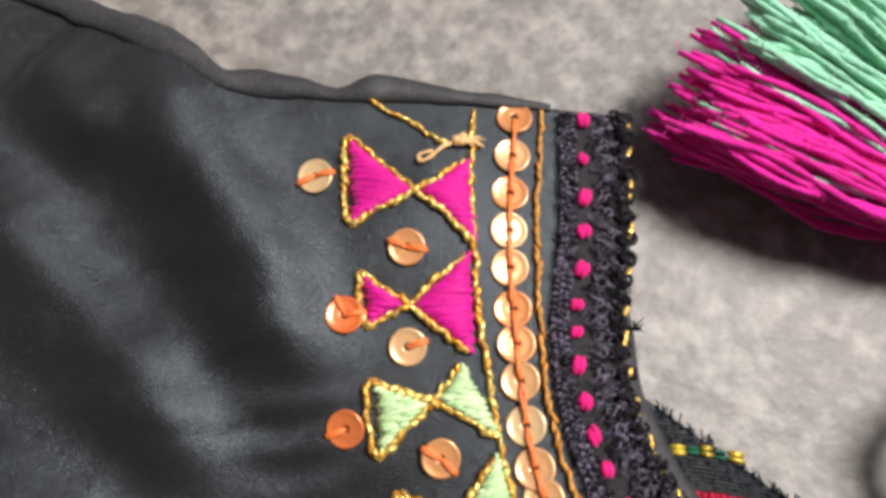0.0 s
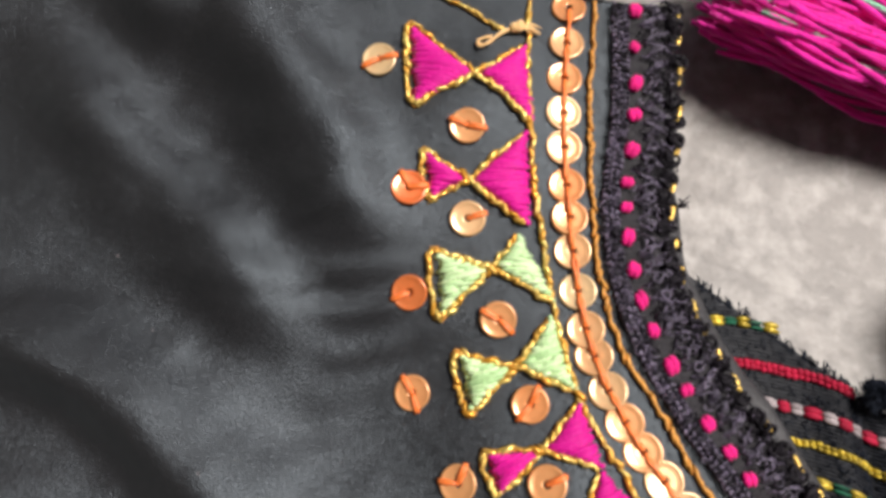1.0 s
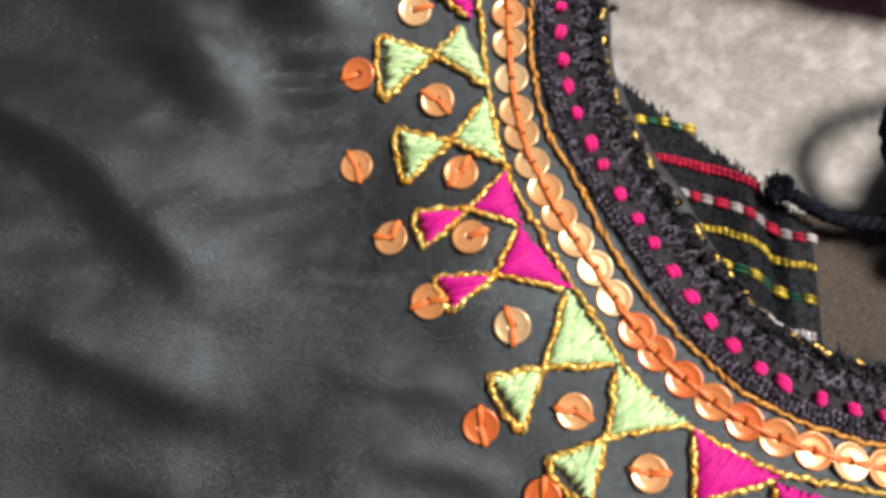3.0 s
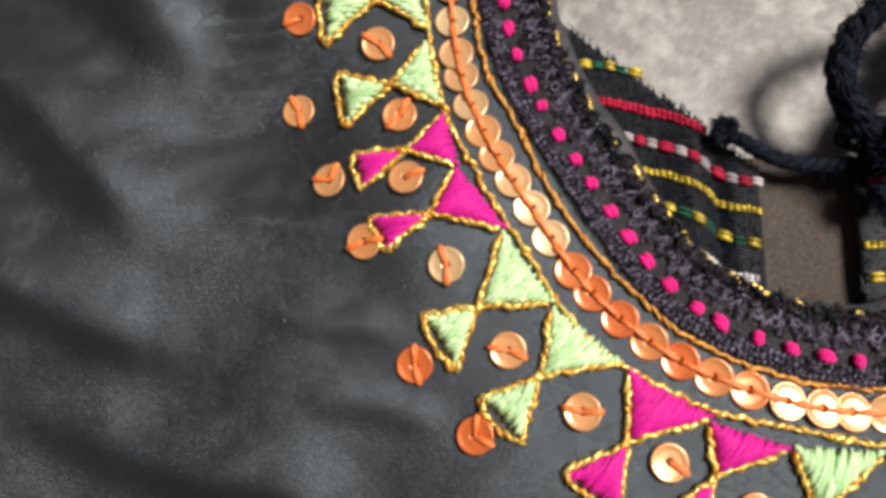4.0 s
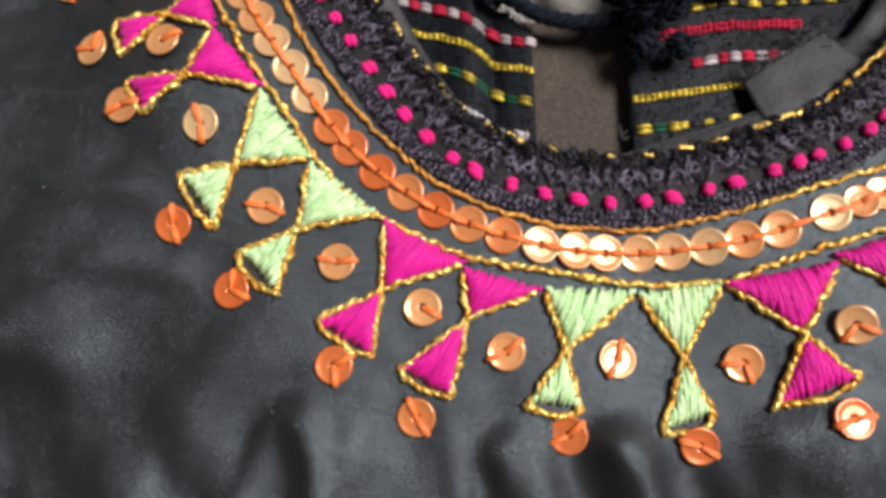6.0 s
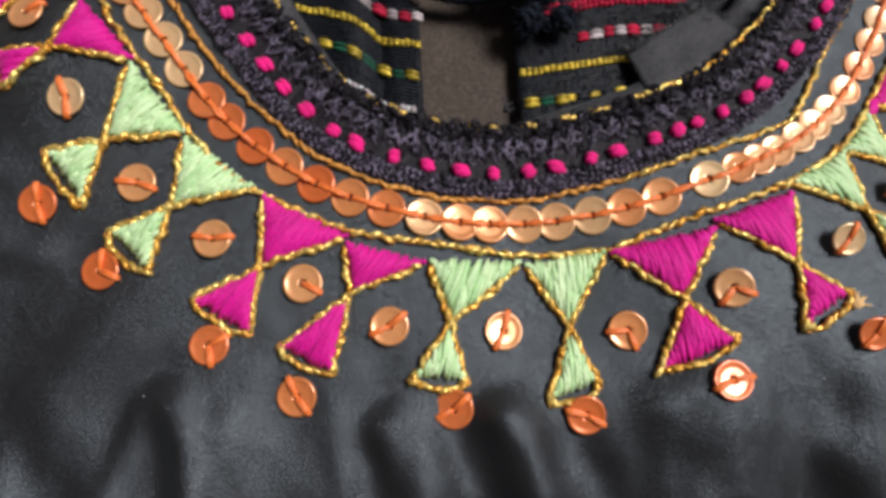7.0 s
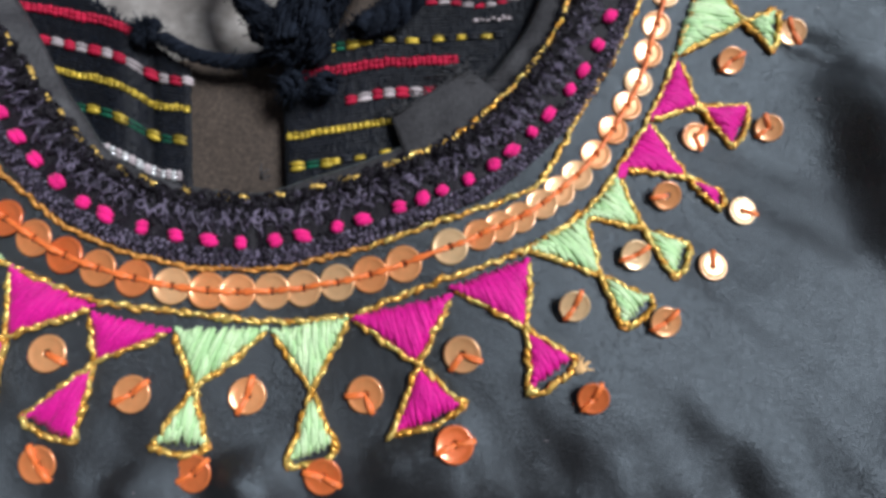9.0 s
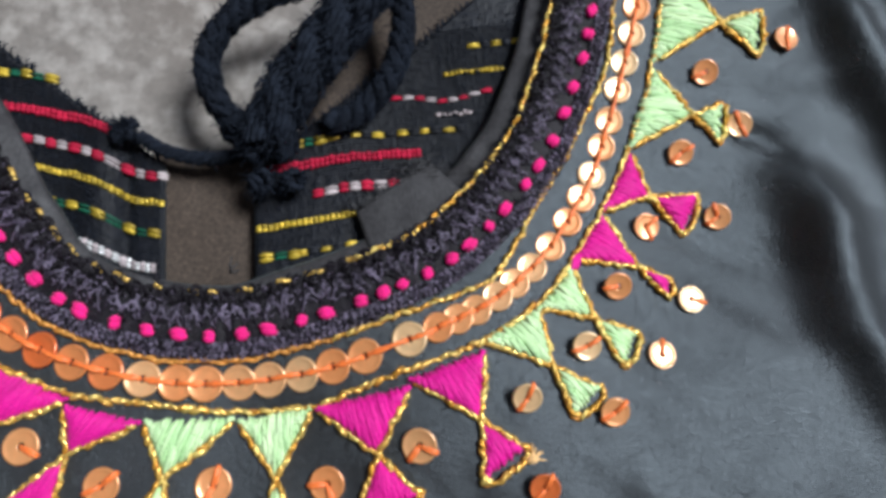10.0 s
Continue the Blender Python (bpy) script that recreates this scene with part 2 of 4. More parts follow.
def thing(name, label, category, group=""):
    ob = new(name)
    ob.empty_display_size = 0.02
    return tagged(ob, label, category, group)


def smooth_curve(points, step=0.05):
    """Points at even steps along a smooth curve through the given ones."""
    P = [Vector(p) for p in points]
    P = [2 * P[0] - P[1], *P, 2 * P[-1] - P[-2]]
    fine = []
    for i in range(1, len(P) - 2):
        a, b, c, d = P[i - 1:i + 3]
        for k in range(24):
            t = k / 24
            fine.append(0.5 * (2 * b + (c - a) * t + (2 * a - 5 * b + 4 * c - d) * t * t + (3 * b - a - 3 * c + d) * t ** 3))
    fine.append(P[-2])
    out, left = [fine[0]], step
    for a, b in zip(fine, fine[1:]):
        length = (b - a).length
        while length >= left and length > 0:
            a = a.lerp(b, left / length)
            out.append(a)
            length, left = (b - a).length, step
        left -= length
    return out


def along(curve, s, step=0.05):
    """Place and inward normal at the length s of an even curve."""
    i = max(0, min(len(curve) - 2, int(s / step)))
    p = curve[i].lerp(curve[i + 1], s / step - i)
    a, b = curve[max(0, i - 3)], curve[min(len(curve) - 1, i + 4)]
    d = (b - a).normalized()
    return p, Vector((-d.y, d.x))


def shifted(curve, off):
    """The curve moved inward by off, a number or a function of the share of its length."""
    out = []
    for i, p in enumerate(curve):
        d = (curve[min(len(curve) - 1, i + 6)] - curve[max(0, i - 6)]).normalized()
        o = off(i / (len(curve) - 1)) if callable(off) else off
        out.append(p + Vector((-d.y, d.x)) * o)
    return out


# ---------------------------------------------------------------- how the cloth lies
SWELLS = [(-7.0, -15.0, 4.0, -1.0), (17.0, -15.6, 3.0, 0.65), (23.5, -9.6, 3.0, -0.75), (1.1, -9.3, 1.6, 0.4), (-2.4, -6.2, 1.8, -0.45), (-0.5, 0.1, 1.3, 0.4), (11.6, -14.8, 1.3, -0.3), (11.0, -23.2, 3.4, -1.25), (18.2, -22.8, 3.0, -1.15), (24.6, -20.6, 3.6, 1.9)]
PUCKERS = [  # short straight gathers beside the stitching: from, to, half width, height
    (-4.4, -3.6, -1.9, -3.5, 0.25, 0.10), (-4.6, -4.6, -2.0, -4.4, 0.25, 0.13), (-4.4, -5.6, -2.2, -5.3, 0.25, 0.10), (-3.8, -9.0, -0.9, -9.3, 0.3, 0.12), (-2.6, -11.2, 0.5, -11.9, 0.3, 0.12),
    (-1.6, -13.0, 1.6, -13.8, 0.35, 0.12), (3.4, -16.2, 2.0, -19.0, 0.3, 0.15),
]
FOLDS = [  # the crest's course, half width on its two sides (to the left of the way along it, to the right), height
    ([(-7.6, 6.0), (-6.3, 3.8), (-5.0, 1.5), (-3.8, -0.7), (-3.2, -2.2), (-3.0, -3.8)], 0.95, 1.5, 0.85),
    ([(-9.6, 5.0), (-8.7, 4.0), (-7.1, 1.9)], 1.0, 0.8, 0.5),
    ([(-12.5, 3.5), (-10.5, 1.6), (-8.6, -0.5), (-6.8, -2.5), (-5.4, -4.4), (-4.5, -6.2)], 0.9, 1.3, 0.85),
    ([(-14.0, -3.5), (-11.5, -4.7), (-9.2, -5.7), (-7.5, -7.1), (-6.0, -8.5), (-4.7, -10.2)], 1.35, 0.9, 1.0),
    ([(-10.5, -9.6), (-8.2, -10.7), (-6.2, -11.7), (-3.9, -12.2)], 1.1, 0.65, 0.42),
    ([(-9.0, -13.0), (-5.0, -14.6), (-1.8, -15.2), (-0.8, -16.6)], 1.1, 0.6, 0.38),
    ([(3.2, -16.0), (3.9, -17.4), (4.4, -20.0)], 0.6, 0.4, 0.45),
    ([(7.4, -16.9), (8.0, -18.0), (8.7, -20.5)], 0.7, 0.4, 0.42),
    ([(9.9, -16.7), (10.4, -18.0), (11.0, -20.5)], 0.75, 0.5, 0.6),
    ([(13.3, -16.4), (13.9, -18.2), (14.3, -21.0)], 1.1, 0.85, 0.62),
    ([(17.0, -17.8), (18.0, -19.6), (19.6, -22.0)], 1.3, 0.8, 0.4),
    ([(25.0, -7.4), (25.9, -9.8), (25.9, -13.2), (27.2, -16.2), (28.4, -18.5)], 1.0, 0.75, 1.0),
    ([(26.8, -2.0), (27.5, -5.4), (28.7, -8.4), (30.2, -12.0)], 0.8, 0.6, 0.85),
    ([(23.9, -7.5), (25.0, -7.7), (25.9, -9.0)], 0.35, 0.35, -0.25),
    ([(28.6, -1.5), (29.6, -6.0), (30.5, -12.0)], 1.0, 0.7, 0.7),
]


def ease(v):
    v = max(0.0, min(1.0, v))
    return v * v * (3 - 2 * v)


def fold_height(x, y, course, left, right, height):
    """How far one fold lifts the cloth at a place; it dies away towards both ends of its course."""
    near, ends, n = 1e9, 0.0, len(course) - 1
    wide = 2.6 * max(left, right)
    if not (min(p[0] for p in course) - wide < x < max(p[0] for p in course) + wide and min(p[1] for p in course) - wide < y < max(p[1] for p in course) + wide):
        return 0.0
    for i, ((x0, y0), (x1, y1)) in enumerate(zip(course, course[1:])):
        dx, dy = x1 - x0, y1 - y0
        t = max(0.0, min(1.0, ((x - x0) * dx + (y - y0) * dy) / (dx * dx + dy * dy)))
        ox, oy = x - x0 - t * dx, y - y0 - t * dy
        d = math.hypot(ox, oy)
        if d < abs(near):
            near = d if dx * oy - dy * ox > 0 else -d
            ends = (i + t) / n
    near += 0.12 * noise.noise((x * 0.7, y * 0.7, 11.0))
    w = left if near > 0 else right
    return height * ease(ends / 0.3) * ease((1 - ends) / 0.3) * math.exp(-near * near / (w * w)) if abs(near) < 3 * w else 0.0


def lie(x, y):
    """The height of the cloth's upper side."""
    z = 0.0
    for u, v, s, a in SWELLS:
        z += a * math.exp(-((x - u) ** 2 + (y - v) ** 2) / (2 * s * s))
    for x0, y0, x1, y1, w, h in PUCKERS:
        dx, dy = x1 - x0, y1 - y0
        n2 = dx * dx + dy * dy
        t = ((x - x0) * dx + (y - y0) * dy) / n2
        if -0.1 < t < 1.1:
            d = ((x - x0) * dy - (y - y0) * dx) / math.sqrt(n2)
            d += 0.25 * w * math.sin(t * 5 + x0)
            z += h * ease((t + 0.1) / 0.4) * ease((1.1 - t) / 0.4) * math.exp(-d * d / (w * w))
    for course, left, right, h in FOLDS:
        z += fold_height(x, y, course, left, right, h)
    # the cloth sinks away beside the shoulder
    z -= 0.9 * ease((-3.0 - x - 0.4 * y) / 6.0) * ease((y + 11.0) / 6.0) * (1 - 0.7 * ease((y - 1.5) / 4.0))
    # the lower left rises gently, a slope added to brighten it
    if x < -1.5 and y < -4:
        z += 0.07 * (-1.5 - x) ** 2 / (2.5 + (-1.5 - x)) * min(1.0, (-4 - y) / 5) ** 2
    # puckers that run out from the stitching, and small crumples
    far = min(1.0, max(0.0, math.hypot((x - 11) / 11.5, (y + 4) / 11.5) - 0.9) * 2.2)
    turn = math.atan2(y + 4, x - 11)
    z += 0.26 * far * noise.noise((turn * 7.0, math.hypot(x - 11, y + 4) * 0.22, 5.2)) + 0.075 * far * noise.noise((turn * 19.0, math.hypot(x - 11, y + 4) * 0.22, 5.2))
    if y < -15.5:
        z += min(1.0, (-15.5 - y) / 3) * (0.36 * noise.noise((x * 0.75 + y * 0.2, y * 0.38, 1.3)) + 0.12 * noise.noise((x * 1.7, y * 0.8, 6.3)))
    # fine worn creases, slanting, that come and go
    u, v = x * 0.8 + y * 0.6, y * 0.8 - x * 0.6
    worn = 0.5 + 0.5 * noise.noise((x * 0.35, y * 0.35, 14.0))
    z += far * worn * (0.11 * (0.3 - abs(noise.noise((u * 0.55, v * 1.1, 2.4)))) + 0.055 * (0.3 - abs(noise.noise((u * 1.9, v * 1.0, 8.4)))))
    z += 0.05 * noise.noise((x * 0.6, y * 0.6, 3.1)) + 0.012 * noise.noise((x * 1.9, y * 1.9, 7.7))
    return z


def on_cloth(p, lift=0.0):
    return Vector((p[0], p[1], lie(p[0], p[1]) + lift))


# ---------------------------------------------------------------- the courses of the neckline
SEQUIN_LINE = smooth_curve([(1.93, 2.58), (1.56, -0.19), (1.52, -2.67), (1.68, -5.18), (2.3, -7.16), (3.4, -8.99), (4.71, -10.87), (6.57, -12.33), (8.83, -13.15), (10.96, -13.39),
                            (13.17, -13.18), (15.68, -12.45), (17.17, -11.8), (18.66, -10.6), (20.01, -8.73), (20.98, -6.4), (21.77, -4.07), (22.4, -1.8), (22.9, 0.6)])
KNOT_LINE = smooth_curve([(3.5, 2.6), (3.2, -0.32), (2.79, -2.5), (2.92, -4.62), (3.66, -6.55), (4.75, -8.4), (6.37, -10.67), (8.05, -11.75), (10.32, -12.29), (12.36, -12.1),
                          (14.53, -11.51), (16.08, -10.84), (17.59, -9.6), (18.92, -7.97), (19.97, -5.77), (20.5, -4.0), (21.1, -2.0), (21.6, 0.6)])
OUTER_GOLD = smooth_curve([(1.0, 2.84), (0.8, 1.0), (0.77, -0.3), (0.78, -2.0), (0.9, -3.45), (1.05, -4.8), (1.35, -6.4), (2.05, -8.0), (3.2, -9.9), (4.07, -11.25), (5.25, -12.4), (7.1, -13.3), (8.8, -13.7),
                           (10.6, -14.02), (12.6, -14.08), (14.1, -13.6), (16.5, -12.9), (18.2, -12.0), (19.3, -10.8), (20.2, -9.65), (21.15, -8.05), (22.05, -5.75), (22.5, -3.8), (23.0, -1.5)])
INNER_GOLD = smooth_curve([(2.62, 2.77), (2.32, 0.86), (2.1, -1.1), (2.05, -2.8), (2.1, -4.0), (2.4, -5.6), (3.07, -6.96), (4.0, -8.8), (5.25, -10.45), (6.7, -11.75), (8.4, -12.52), (10.2, -12.86),
                           (11.9, -12.80), (14.3, -12.25), (16.4, -11.6), (17.2, -11.25), (18.5, -9.4), (19.55, -7.93), (20.7, -5.74), (21.15, -3.8), (21.6, -1.5)])

# ---------------------------------------------------------------- ground
FLOOR = -1.45
ground = Shape()
N = 60
edge = [(-1 + 2 * i / N) for i in range(N + 1)]
grid = [math.copysign(abs(e) ** 5, e) * 400000 + 40 * e for e in edge]
ground.add([(10 + x, -4 + y, FLOOR + 0.06 * noise.noise((x * 0.35, y * 0.35, 0)) if abs(x) + abs(y) < 400 else FLOOR) for y in grid for x in grid],
           [(j * (N + 1) + i, j * (N + 1) + i + 1, (j + 1) * (N + 1) + i + 1, (j + 1) * (N + 1) + i) for j in range(N) for i in range(N)])
tagged(new("floor", ground.mesh("floor", CONCRETE)), "rough grey-brown concrete floor", "floor", kind="structure")



def blocking_wall(name, x0, y0, x1, y1):
    """One of two added walls, unseen, that block sky light behind and beside the camera."""
    wall = bmesh.new()
    bmesh.ops.create_cube(wall, size=1.0, matrix=Matrix.Translation(((x0 + x1) / 2, (y0 + y1) / 2, 1.49)) @ Matrix.Diagonal((x1 - x0, y1 - y0, 3.02, 1)))
    bmesh.ops.bevel(wall, geom=wall.edges[:], offset=0.012, segments=2, affect="EDGES")
    mesh = bpy.data.meshes.new(name)
    wall.to_mesh(mesh)
    wall.free()
    mesh.materials.append(BLOCKER)
    tagged(new(name, mesh), "added dark wall, unseen, blocks sky light", "wall", kind="structure")


blocking_wall("sky_block_west", -1.05, -1.1, -0.85, 3.0)
blocking_wall("sky_block_south", -0.846, -1.3, 3.0, -1.1)

# ---------------------------------------------------------------- the dress
dress = thing("dress", "black cotton dress with an embroidered round neckline, spread on concrete", "dress")


def front_panel():
    """The cloth between the neckline, the shoulder seams and far hems."""
    neck = shifted(KNOT_LINE, 0.75)
    left = smooth_curve([neck[0][:], (2.8, 2.8), (1.8, 3.0), (0.5, 3.2), (-1.2, 3.35), (-2.1, 3.35), (-3.0, 3.5), (-4.1, 3.7), (-4.9, 3.9), (-5.8, 4.6), (-7.3, 5.5), (-8.4, 6.05), (-13, 8.5), (-20, 12)])
    right = smooth_curve([neck[-1][:], (27, 3), (34, 7), (42, 12)])
    outer = smooth_curve([(-20, 12), (-28, 0), (-28, -20), (-18, -36), (11, -40), (42, -36), (50, -20), (50, 0), (42, 12)])
    ns, nu = 420, 170

    def at(curve, t):
        f = t * (len(curve) - 1)
        i = min(int(f), len(curve) - 2)
        return curve[i].lerp(curve[i + 1], f - i)

    points = []
    c00, c10, c01, c11 = neck[0], neck[-1], outer[0], outer[-1]
    for j in range(nu + 1):
        u = (j / nu) ** 1.5
        l, r = at(left, u), at(right, u)
        for i in range(ns + 1):
            s = i / ns
            p = at(neck, s) * (1 - u) + at(outer, s) * u + l * (1 - s) + r * s - (c00 * (1 - s) * (1 - u) + c10 * s * (1 - u) + c01 * (1 - s) * u + c11 * s * u)
            points.append(on_cloth(p))
    sheet = Shape()
    w = ns + 1
    sheet.add(points, [(j * w + i, (j + 1) * w + i, (j + 1) * w + i + 1, j * w + i + 1) for j in range(nu) for i in range(ns)])
    ob = part("front_panel", sheet, CLOTH, dress, "softly creased black cotton")
    thick = ob.modifiers.new("thickness", "SOLIDIFY")
    thick.thickness, thick.offset = 0.0008, -1


front_panel()


def shoulder_hem():
    """The seam allowance that rolls up along the shoulder."""
    roll = Shape()
    course = [(2.8, 2.8, 0.08), (1.8, 3.0, 0.14), (0.5, 3.2, 0.18), (-0.3, 3.36, 0.28), (-1.2, 3.47, 0.32), (-2.1, 3.35, 0.17), (-3.0, 3.57, 0.26), (-4.1, 3.78, 0.29), (-4.9, 3.9, 0.21),
              (-5.8, 4.65, 0.33), (-7.3, 5.5, 0.34), (-8.4, 6.05, 0.31), (-10.5, 7.2, 0.34), (-13.0, 8.5, 0.3), (-16.0, 10.0, 0.3)]
    course = smooth_curve(course, 0.10)
    sides, points = 16, []
    for i, (x, y, wide) in enumerate(course):
        a, b = course[max(0, i - 2)], course[min(len(course) - 1, i + 2)]
        d = Vector((b.x - a.x, b.y - a.y)).normalized()
        wide *= 1.12 + 0.22 * noise.noise((x * 1.3, y * 1.3, 4.7))
        for k in range(sides):
            f = 2 * math.pi * k / sides
            r = wide * (1 + 0.14 * noise.noise((x * 2.2 + 3 * math.cos(f), y * 2.2, 2 * math.sin(f))))
            points.append((x - d.y * math.cos(f) * r, y + d.x * math.cos(f) * r, lie(x, y) + 0.05 + 0.55 * math.sin(f) * r))
    roll.add(points, [(i * sides + k, i * sides + (k + 1) % sides, (i + 1) * sides + (k + 1) % sides, (i + 1) * sides + k) for i in range(len(course) - 1) for k in range(sides)]
             + [tuple(reversed(range(sides))), tuple((len(course) - 1) * sides + k for k in range(sides))])
    # same black cloth, in lighter grey to paint in the light on top
    part("shoulder_hem", roll, FACING, dress, "rolled black seam edge, painted lighter where light falls")


shoulder_hem()


def chain_stitch(shape, path, radius=0.048, pitch=0.2, lift=0.05, slot=0):
    """A row of small open loops, each of two plump threads that meet at its ends."""
    steps = [0.0]
    for a, b in zip(path, path[1:]):
        steps.append(steps[-1] + (b - a).length)
    total, s, i = steps[-1], 0.0, 0

    def spot(s):
        s = max(0.0, min(total, s))
        k = min(range(max(0, spot.k - 2), len(steps) - 1), key=lambda k: 0 if steps[k] <= s <= steps[k + 1] else 1 + abs(steps[k] - s))
        spot.k = k
        f = (s - steps[k]) / max(1e-9, steps[k + 1] - steps[k])
        d = (path[k + 1] - path[k]).normalized()
        p = path[k].lerp(path[k + 1], f)
        return p + Vector((-d.y, d.x)) * 0.055 * noise.noise((p.x * 1.7, p.y * 1.7, 3.3)), Vector((-d.y, d.x))
    spot.k = 0
    # a dark core thread, crossed by plump slanting stitches that stand apart like the links of a chain
    marks = max(2, int(total / 0.10))
    shape.tube([on_cloth(spot(total * k / marks)[0], lift - 0.02) for k in range(marks + 1)], [radius * 0.75] * (marks + 1), 5, slot + 1)
    spot.k = 0
    while s < total - 0.04:
        long = pitch * rng.uniform(1.3, 1.8)
        (a, n), (b, m) = spot(s - 0.02), spot(min(total, s + long))
        wide, fat, sway = radius * rng.uniform(0.3, 1.2) * rng.choice((-1, 1)), radius * rng.uniform(0.65, 1.3), rng.uniform(-0.03, 0.03)
        ends = [on_cloth(a - n * (wide - sway), lift - 0.03), on_cloth(a.lerp(b, 0.25) - n * (wide * 0.6 - sway), lift + 0.036),
                on_cloth(a.lerp(b, 0.75) + n * (wide * 0.6 + sway), lift + 0.036), on_cloth(b + m * (wide + sway), lift - 0.03)]
        shape.tube(ends, [fat * 0.5, fat, fat, fat * 0.5], 6, slot)
        s += pitch * rng.uniform(0.8, 1.15)


def gold_course(name, curve, material_used, first=0.0, last=1.0, radius=0.05, label=""):
    line = Shape()
    chain_stitch(line, curve[int(first * (len(curve) - 1)):int(last * (len(curve) - 1)) + 1], radius)
    part(name, line, (material_used, BRONZE), dress, label, "stuff")


gold_course("gold_border", OUTER_GOLD, GOLD, radius=0.06, label="gold chain-stitched border line")
gold_course("bronze_border", INNER_GOLD, BRONZE, 0.0, 0.60, 0.05, "bronze stitched border line")
gold_course("gold_border", INNER_GOLD, GOLD, 0.60, 1.0, 0.056, "gold chain-stitched border line")


# ---- stitched hourglass motifs
def satin_fill(corners, inset, fat):
    """A triangle packed with raised floss stitches that run towards its last corner."""
    fill = Shape()
    c = sum(corners, Vector((0, 0))) / 3
    tri = [p + (c - p) * min(0.45, inset * 1.9 / max(0.2, (p - c).length)) for p in corners]
    d = (tri[2] - (tri[0] + tri[1]) / 2).normalized()
    n = Vector((-d.y, d.x))
    lo, hi = min(p.dot(n) for p in tri), max(p.dot(n) for p in tri)
    thick = fat < 0.065
    rows = max(5, int((hi - lo) / (0.072 if thick else 0.050)))
    fill.add([on_cloth(p.lerp(c, 0.06), 0.03) for p in tri], [(0, 1, 2)])
    for k in range(rows):
        o = lo + (k + 0.5) * (hi - lo) / rows + rng.uniform(-0.016, 0.016)
        cut = []
        for a, b in ((0, 1), (1, 2), (2, 0)):
            oa, ob = tri[a].dot(n) - o, tri[b].dot(n) - o
            if oa * ob < 0:
                cut.append(tri[a].lerp(tri[b], oa / (oa - ob)))
        if len(cut) < 2:
            continue
        a, b = cut[:2]
        if (b - a).dot(d) < 0:
            a, b = b, a
        length = (b - a).length
        mid = rng.uniform(0.25, 0.75)
        spans = [(0, mid + 0.16), (mid - 0.16, 1)] if thick and length > 0.55 and rng.random() < 0.6 else [(0, 1)]
        for s0, s1 in spans:
            p, q = a.lerp(b, s0), a.lerp(b, s1)
            slant = rng.uniform(-0.05, 0.05) if thick else rng.uniform(-0.025, 0.025)
            p, q = p - d * rng.uniform(-0.05, 0.06) + n * slant, q + d * rng.uniform(-0.02, 0.04) - n * slant * 0.6
            height = 0.05 + 0.11 * math.sin(math.pi * (k + 0.5) / rows) + rng.uniform(-0.012, 0.018)
            steps = max(3, int((q - p).length / 0.16))
            path = [on_cloth(p.lerp(q, i / steps) + n * rng.uniform(-0.010, 0.010), 0.03 + height * math.sin(math.pi * (0.08 + 0.84 * i / steps))) for i in range(steps + 1)]
            fill.tube(path, [0.034] + [fat * rng.uniform(0.8, 1.15) for _ in range(steps - 1)] + [0.028], 6)
    return fill


def motif(floss, a1, a2, x, b1, b2, between, outside, facing=None, bare=0.0):
    """One hourglass: one gold line through the crossing x and round the outer end, an inner and an outer fill, and its two
    loose sequins. bare: the share of the outer end that the fill leaves uncovered."""
    a1, a2, x, b1, b2 = [Vector(p) for p in (a1, a2, x, b1, b2)]
    gold = Shape()
    out = (b1 + b2 - 2 * x).normalized()
    m = (b1 + b2) / 2 + out * 0.10
    line = smooth_curve([a1, a1.lerp(x, 0.6), x, x.lerp(b2, 0.75), b2, m, b1, b1.lerp(x, 0.25), x, x.lerp(a2, 0.4), a2], 0.04)
    half = len(line) // 2
    chain_stitch(gold, line[:half + 2], 0.064)
    chain_stitch(gold, line[half:], 0.064, lift=0.075)
    outline = part("motif", gold, (GOLD, BRONZE), dress, "gold chain-stitched hourglass outline", "stuff")
    words = "glossy magenta satin stitch" if floss is PINK else "glossy mint-green satin stitch"
    fat = 0.066 if floss is PINK else 0.064
    part("inner_fill", satin_fill([a1.lerp(x, -0.09), a2.lerp(x, -0.09), x], 0.045, fat), floss, outline, words, "stuff")
    short = max(bare, 0.05 if floss is GREEN else 0.015)
    part("outer_fill", satin_fill([b1.lerp(x, short), b2.lerp(x, short), x], 0.04, fat), floss, outline, words, "stuff")
    loose_sequin(between)
    # outer sequins out of the glare get the darker painted copy
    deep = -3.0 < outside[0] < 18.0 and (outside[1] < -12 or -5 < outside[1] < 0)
    loose_sequin(outside, facing, SHADED_DISC if deep else DISC)


def disc(colouring, radius=0.41, hole=0.082, thick=0.022):
    """A flat sequin with a bevelled rim and a small round hole, lying about the origin."""
    d, n = Shape(), 28
    rings = [(hole, 0.0), (hole, thick), (hole + 0.03, thick + 0.004), (radius * 0.55, thick + 0.006), (radius - 0.075, thick + 0.012), (radius - 0.05, thick + 0.026), (radius - 0.02, thick + 0.024), (radius, thick * 0.5), (radius - 0.01, 0.0)]
    points = [(r * math.cos(2 * math.pi * k / n), r * math.sin(2 * math.pi * k / n), z) for r, z in rings for k in range(n)]
    faces = []
    for i in range(len(rings)):
        j = (i + 1) % len(rings)
        faces += [(i * n + k, j * n + k, j * n + (k + 1) % n, i * n + (k + 1) % n) for k in range(n)]
    d.add(points, [tuple(reversed(f)) for f in faces])
    return d.mesh("sequin", colouring)


